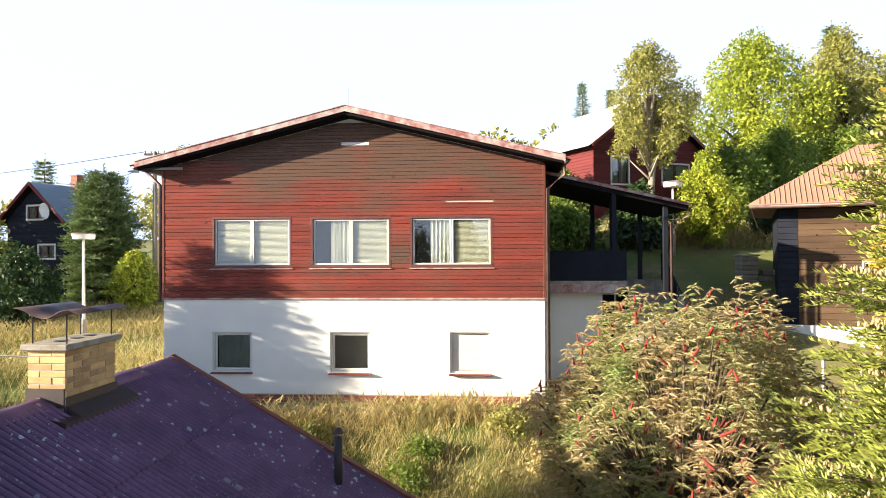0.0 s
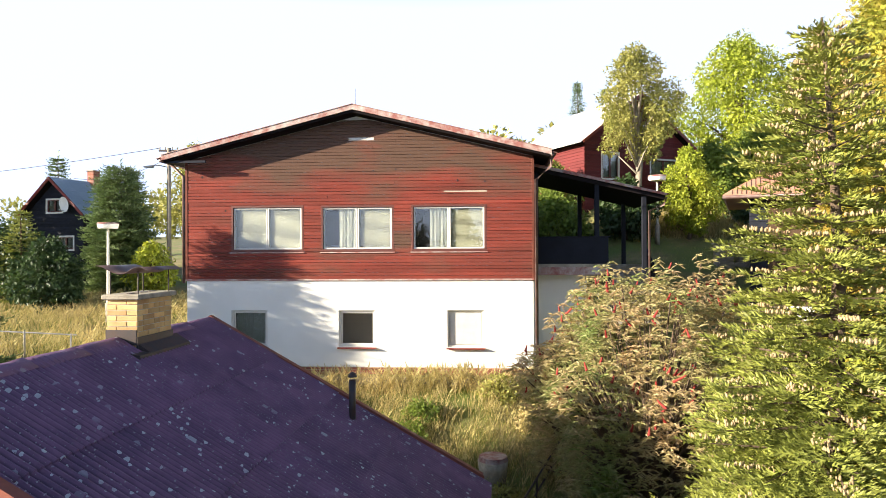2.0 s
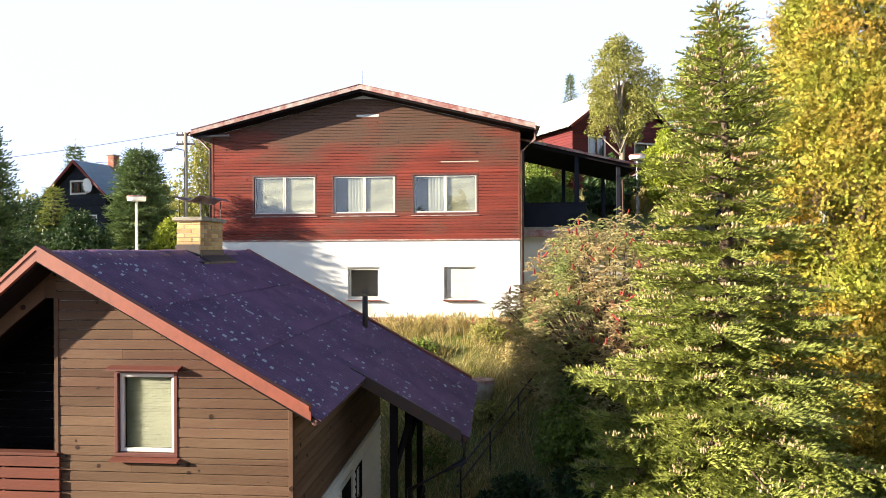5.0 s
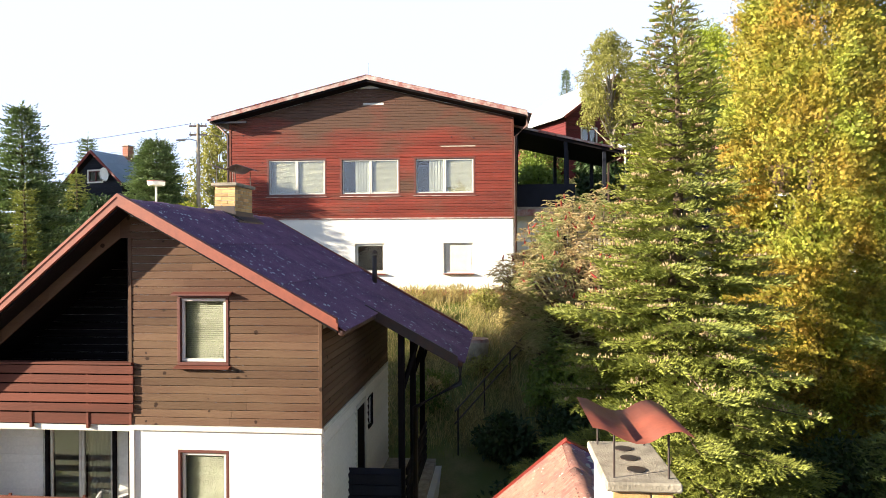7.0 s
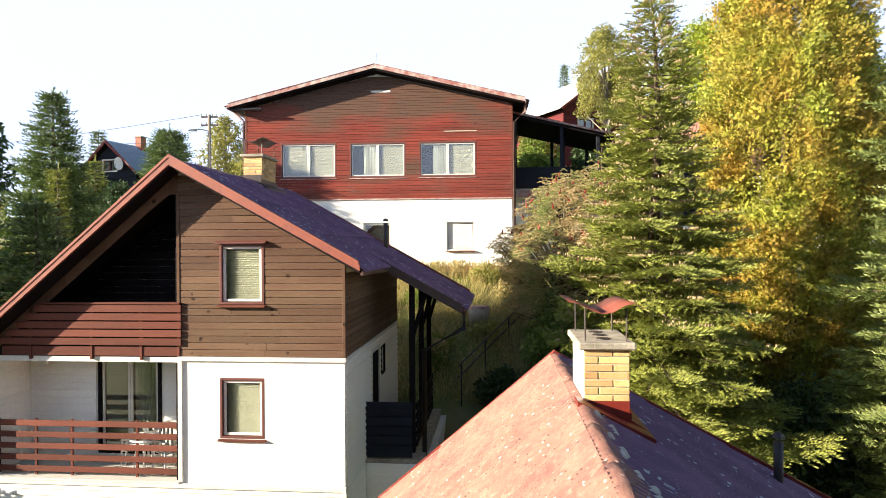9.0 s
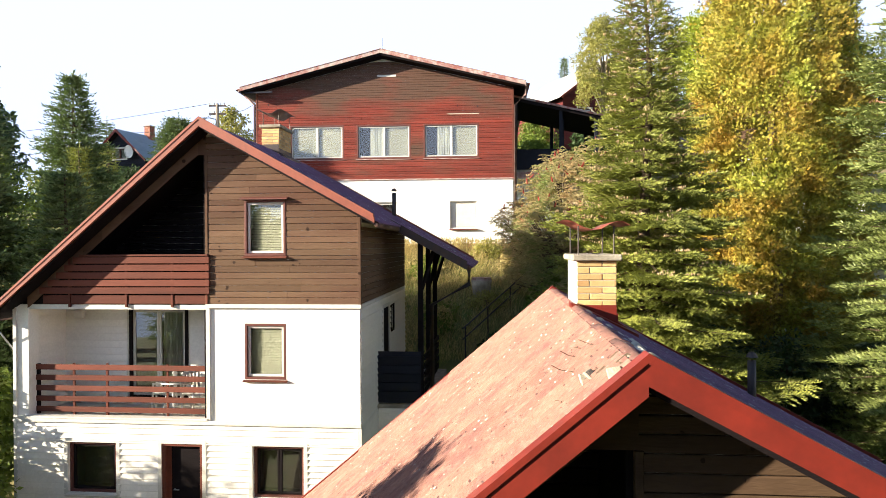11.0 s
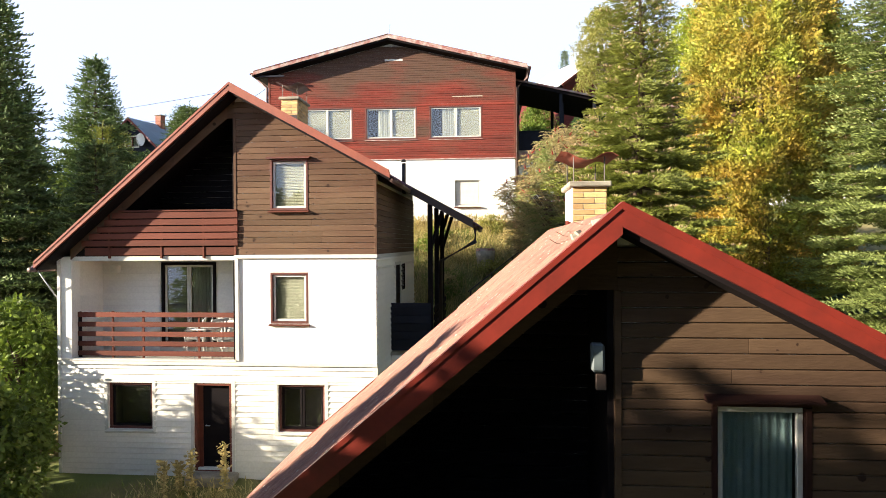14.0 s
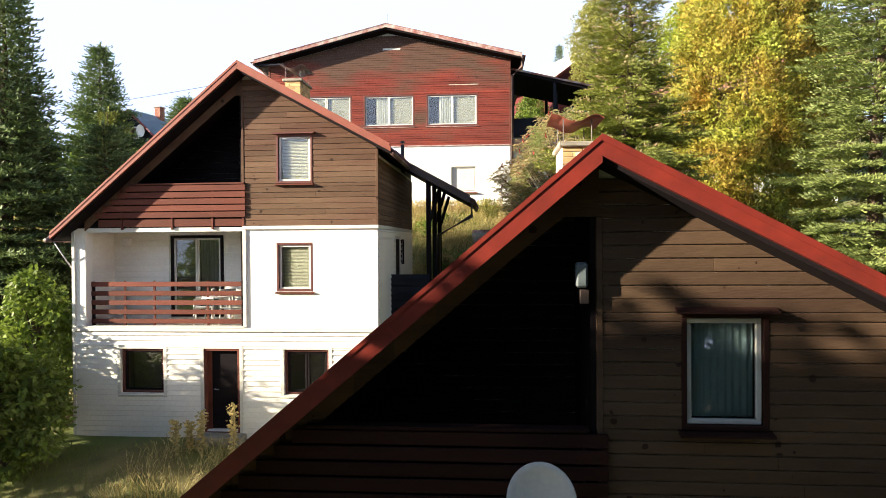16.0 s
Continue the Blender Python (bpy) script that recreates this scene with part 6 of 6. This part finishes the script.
def hip_house():
    h = thing("brown_house", pose(10.05, 20.75, 0, 0, 0, -26), "brown house with an orange hipped roof", "house")
    wall = part("front_wall", boxes((0.85, 8.2, 0.75, 1.0, 6.0, 11.9)), DARK_SHADED_BOARD, h)
    planks(wall, CHALET_DARK, lambda z: (1.45, 8.2), 8.0, 11.8, 0.2, [(3.2, 4.7, 9.0, 10.1)], 0.745)
    planks(wall, BLACK_BOARD, lambda z: (0.85, 1.44), 8.0, 11.8, 0.2, [], 0.74)
    part("side_wall", boxes((0.85, 1.05, 1.0, 6.3, 6.0, 11.9)), BLACK_BOARD, h)
    part("back_wall", boxes((1.05, 8.2, 6.05, 6.3, 6.0, 11.9)), BROWN_BOARD, h)
    part("side_wall", boxes((8.0, 8.2, 1.0, 6.05, 6.0, 11.9)), BROWN_BOARD, h)
    part("plinth", boxes((0.8, 8.25, 0.6, 0.75, 6.0, 8.0)), RENDER_WHITE, h)
    window(h, pose(3.2, 0.71, 9.0), 1.5, 1.1, 2, FRAME_WHITE, FRAME_WHITE, "curtain")
    roof = part("roof", bmesh.new(), ROOF_PINK, h, "orange corrugated hipped roof")
    c = [Vector(p) for p in ((0, 0, 11.95), (9, 0, 11.95), (9, 7, 11.95), (0, 7, 11.95))]
    ra, rb = Vector((3.5, 3.5, 14.15)), Vector((5.5, 3.5, 14.15))
    bm = bmesh.new()
    v = [bm.verts.new(p) for p in (*c, ra, rb)]
    for f in ((0, 1, 5, 4), (1, 2, 5), (2, 3, 4, 5), (3, 0, 4)):
        bm.faces.new([v[i] for i in f])
    low = [bm.verts.new(p - Vector((0, 0, 0.12))) for p in c]
    bm.faces.new(low)
    for i in range(4):
        bm.faces.new((v[i], low[i], low[(i + 1) % 4], v[(i + 1) % 4]))
    part("roof_deck", bm, ROOF_PINK, roof)
    # raised seams running up the front and the end slope
    for a, b, ta, tb in ((c[0], c[1], ra, rb), (c[3], c[0], ra, ra)):
        n = 60 if ta is not tb else 44
        for k in range(1, n):
            s = k / n
            p = a.lerp(b, s)
            q = ta.lerp(tb, s)
            edge = (b - a).normalized()
            mid = ta + edge * (p - ta).dot(edge)
            if ta is tb or not (0 <= (mid - ta).dot(edge) <= (tb - ta).length):
                lo = a if (mid - ta).dot(edge) < 0 else b
                hipv = (ta if lo is a else tb) - lo
                f = abs((p - lo).dot(edge)) / max(1e-6, abs(hipv.dot(edge)))
                q = lo + hipv * min(1, f)
            else:
                q = mid
            up = Vector((0, 0, 0.02))
            if (q - p).length > 0.2:
                part("seam", bar([p + up, q + up], 0.014, 5), ROOF_PINK, roof)
    gutter(h, [c[0] + Vector((0, -0.08, -0.08)), c[1] + Vector((0, -0.08, -0.1))])
    part("cable", bar([c[0] + Vector((0.05, 0.02, -0.1)), (0.25, 0.3, 11.2), (0.6, 0.6, 10.85), (0.86, 0.74, 10.95)], 0.012, 5), METAL_DARK, h)


hip_house()


# ---- posts, poles and small things ----
def lamp_post(x, y, ztop, label):
    z0 = ground_z(x, y)
    t = thing("street_lamp", pose(x, y, z0), label, "street lamp", "lamp posts")
    hh = ztop - z0
    part("pole", bar([(0, 0, -0.3), (0, 0, 0.9), (0, 0, hh)], 0.075, 10, 0.045), FRAME_WHITE, t, "", True)
    part("base", bar([(0, 0, -0.1), (0, 0, 0.9)], 0.11, 10), CONCRETE, t, "", True)
    part("head", bar([(0, 0, hh), (0, 0, hh + 0.04), (0, 0, hh + 0.18)], 0.36, 20, 0.40), PLASTIC_WHITE, t, "white drum head")
    part("cover", bar([(0, 0, hh + 0.18), (0, 0, hh + 0.24)], 0.43, 20, 0.38), OLD_TRIM, t, "red lid")


lamp_post(-13.63, 24.0, 11.0, "white mushroom street lamp in the meadow")
lamp_post(9.9, 27.2, 13.2, "white mushroom street lamp beside the lawn")


def utility_pole():
    z0 = 7.5
    t = thing("utility_pole", pose(-15.34, 33.7, z0), "wooden utility pole with two crossarms and a lamp", "utility pole")
    part("pole", bar([(0, 0, -0.3), (0, 0, 8.4)], 0.14, 10, 0.1), BARK_PALE, t, "", True)
    for z in (8.25, 7.7):
        arm = part("crossarm", boxes((-0.55, 0.55, -0.05, 0.05, z - 0.05, z + 0.05)), METAL_DARK, t)
        for u in (-0.5, -0.2, 0.2, 0.5):
            part("insulator", bar([(u, 0, z + 0.05), (u, 0, z + 0.2)], 0.03, 8), CONCRETE, arm)
    part("lamp_arm", bar([(0, 0, 7.3), (-0.45, -0.2, 7.4), (-0.75, -0.3, 7.35)], 0.03, 6), METAL_GREY, t)
    part("lamp_head", bar([(-0.7, -0.28, 7.33), (-1.0, -0.4, 7.3), (-1.2, -0.48, 7.28)], 0.09, 8, 0.04), METAL_GREY, t)


utility_pole()
wires = thing("power_line", pose(0, 0, 0), "thin overhead wires from the pole", "wire")
for a, b in (((-15.8, 33.7, 15.9), (-45.0, 40.0, 14.5)), ((-14.9, 33.7, 15.9), (-8.6, 20.0, 12.9)), ((-15.3, 33.7, 15.35), (-22.6, 37.0, 14.6))):
    a, b = Vector(a), Vector(b)
    part("wire", bar([a.lerp(b, k / 10) - Vector((0, 0, 0.5 * math.sin(k / 10 * math.pi))) for k in range(11)], 0.014, 4), METAL_DARK, wires)

aerial = thing("roof_aerial", pose(-8.3, 18.9, 13.0), "small roof aerial at the eave of the red house", "aerial")
part("mast", bar([(0, 0, -0.15), (0, 0, 0.35)], 0.015, 6), METAL_GREY, aerial)
part("boom", bar([(-0.45, 0, 0.28), (0.35, 0, 0.33)], 0.012, 5), METAL_GREY, aerial)

pot = thing("garden_pot", pose(1.23, 13.3, ground_z(1.23, 13.3)), "round concrete planter on the grassy bank", "planter")
part("rim", bar([(0, 0, -0.1), (0, 0, 0.28), (0, 0, 0.52)], 0.30, 20, 0.37), CONCRETE, pot, "", True)
part("lid", bar([(0, 0, 0.52), (0, 0, 0.62)], 0.35, 20, 0.33), OLD_TRIM, pot, "rusty ring on top")

rail = thing("stair_railing", pose(0, 0, 0), "dark metal railing down the garden bank", "railing")
pa, pb = Vector((3.1, 14.2, 5.35)), Vector((0.45, 9.7, 3.75))
for dz in (0, -0.32):
    part("hand_rail", bar([pa + Vector((0, 0, dz)), pb + Vector((0, 0, dz))], 0.022, 8), METAL_DARK, rail)
for s in (0.03, 0.35, 0.68, 0.97):
    p = pa.lerp(pb, s)
    part("post", bar([p, (p.x, p.y, ground_z(p.x, p.y) - 0.1)], 0.022, 8), METAL_DARK, rail)

pillar = thing("stone_pillar", pose(11.6, 24.2, 8.7), "square stone pillar with a flat cap", "pillar")
for k in range(9):
    s = 0.30 + 0.02 * random.random()
    part("stone", boxes((-s, s, -s, s, k * 0.17, k * 0.17 + 0.16), bevel=0.025), STONE, pillar)
part("cap", boxes((-0.36, 0.36, -0.36, 0.36, 1.53, 1.6), bevel=0.02), STONE, pillar)
swall = thing("stone_wall", pose(12.0, 24.2, 8.4), "rough stone garden wall beside the pillar", "wall")
for r in range(6):
    for k in range(6):
        part("stone", boxes((k * 0.42 + (r % 2) * 0.15, k * 0.42 + 0.40 + (r % 2) * 0.15, -0.2, 0.2, r * 0.22, r * 0.22 + 0.21), bevel=0.035), STONE, swall, m=pose(0, 0.04 * random.random(), 0, 0, 0, random.uniform(-1, 1)))
gsteps = thing("garden_steps", pose(10.0, 23.2, 8.0), "weathered stone garden steps", "steps")
for k in range(5):
    part("step", boxes((-0.5 - 0.06 * k, 0.95, k * 0.36, k * 0.36 + 0.42, -0.4, 0.17 * (k + 1)), bevel=0.03), STONE, gsteps)

wst = thing("white_steps", pose(10.1, 15.4, ground_z(10.1, 15.4), 0, 0, -12), "small white slatted wooden steps with a railing", "steps")
for k in range(6):
    part("slat", boxes((-0.42, 0.42, 0.16 * k, 0.16 * k + 0.14, 0.3 + 0.18 * k, 0.38 + 0.18 * k)), FRAME_WHITE, wst)
for u in (-0.44, 0.44):
    part("stringer", bar([(u, -0.05, 0.0), (u, 1.0, 1.3)], 0.05, 4), OLD_TRIM, wst)
    part("post", bar([(u, 1.0, -0.1), (u, 1.0, 2.2)], 0.04, 6), FRAME_WHITE, wst)

fence = thing("wire_fence", pose(0, 0, 0), "low pipe fence in the meadow", "fence")
for x in (-16.0, -14.4, -12.8):
    g = ground_z(x, 20.0)
    part("post", bar([(x, 20.0, g - 0.2), (x, 20.0, g + 1.1)], 0.03, 8), METAL_GREY, fence)
part("rail", bar([(-16.2, 20.0, ground_z(-16, 20) + 1.05), (-12.6, 20.0, ground_z(-12.8, 20) + 1.05)], 0.025, 8), METAL_GREY, fence)

caravan = thing("caravan", pose(-10.9, 30.5, ground_z(-10.9, 30.5)), "white caravan with a red stripe behind the red house", "caravan")
part("body", boxes((-1.0, 1.2, -2.0, 2.0, 0.45, 2.4), bevel=0.18), PLASTIC_WHITE, caravan)
part("stripe", boxes((-0.85, 1.05, -2.012, -1.985, 0.75, 0.95)), RED_METAL, caravan)
# dark block in place of glass and the unlit inside
part("window", boxes((-0.6, 0.8, -2.012, -1.985, 1.5, 2.05), bevel=0.005), ROOM_DARK, caravan)
part("wheel", bar([(-0.9, 0, 0.3), (-0.7, 0, 0.3)], 0.32, 16), METAL_DARK, caravan)
part("wheel", bar([(0.9, 0, 0.3), (1.1, 0, 0.3)], 0.32, 16), METAL_DARK, caravan)

MB = pose(-5.0, 3.98, 0, 0, 0, -5)


def plastic_chair(m):
    t = thing("garden_chair", m, "white plastic garden chair on the balcony", "chair", "balcony chairs")
    part("seat", boxes((-0.22, 0.22, -0.22, 0.22, 0.40, 0.43), bevel=0.01), PLASTIC_WHITE, t)
    for k in range(5):
        part("back_slat", boxes((-0.2 + k * 0.09, -0.145 + k * 0.09, 0.20, 0.225, 0.43, 0.84), bevel=0.006), PLASTIC_WHITE, t)
    part("back_rail", boxes((-0.22, 0.26, 0.19, 0.235, 0.82, 0.88), bevel=0.01), PLASTIC_WHITE, t)
    for u in (-0.21, 0.21):
        part("arm_rest", boxes((u - 0.03, u + 0.03, -0.22, 0.22, 0.62, 0.65), bevel=0.008), PLASTIC_WHITE, t)
        for v in (-0.2, 0.2):
            part("leg", bar([(u * 1.1, v * 1.1, 0), (u, v, 0.62 if v < 0 else 0.42)], 0.02, 6), PLASTIC_WHITE, t)
    return t


ch = plastic_chair(MB @ pose(-0.55, 0.62, 2.625, 0, 0, 60))
copy_thing(ch, MB @ pose(-1.35, 0.75, 2.625, 0, 0, -70))
tb = thing("garden_table", MB @ pose(-0.95, 0.55, 2.625), "round white plastic table on the balcony", "table")
part("tabletop", bar([(0, 0, 0.68), (0, 0, 0.71)], 0.36, 24), PLASTIC_WHITE, tb)
for a in range(4):
    part("leg", bar([(0.3 * math.cos(a * 1.571 + 0.8), 0.3 * math.sin(a * 1.571 + 0.8), 0), (0.2 * math.cos(a * 1.571 + 0.8), 0.2 * math.sin(a * 1.571 + 0.8), 0.68)], 0.018, 6), PLASTIC_WHITE, tb)

wl = thing("wall_lamp", pose(1.02, -4.855, -3.27, 0, 0, -5) @ pose(-0.02, -0.09, 7.42), "grey-white outdoor lamp on the loggia post", "lamp")
part("housing", boxes((-0.06, 0.05, -0.08, 0.05, 0.02, 0.26), bevel=0.02), LAMP_SHADED, wl)
part("bracket", boxes((-0.02, 0.07, -0.03, 0.05, -0.14, 0.0), bevel=0.008), METAL_DARK, wl)


def mullein(x, y, h, seed):
    t = thing("tall_weed", pose(x, y, ground_z(x, y)), "tall dry weed stalk beside the door step", "plant", "door weeds")
    r = np.random.RandomState(seed)
    part("stalk", bar([(0, 0, -0.1), (0.02, 0.01, h * 0.6), (0.0, 0.03, h)], 0.014, 6, 0.03), GRASS_DRY, t)
    n = 160
    P = np.stack([0.04 * r.randn(n), 0.04 * r.randn(n), h * (0.15 + 0.85 * r.rand(n))], 1)
    D = r.randn(n, 3) * np.array([1, 1, 0.4]) + np.array([0, 0, 0.3])
    cloud("leaf_tuft", LEAF_V, LEAF_F, frames(P, D, r.randn(n, 3), 0.11 * r.uniform(0.5, 1.3, n)), GRASS_DRY, t)


for k, (x, y, h) in enumerate(((-6.05, 3.3, 0.7), (-5.75, 3.2, 1.0), (-5.05, 3.25, 1.15), (-6.3, 3.1, 0.85))):
    mullein(x, y, h, k)
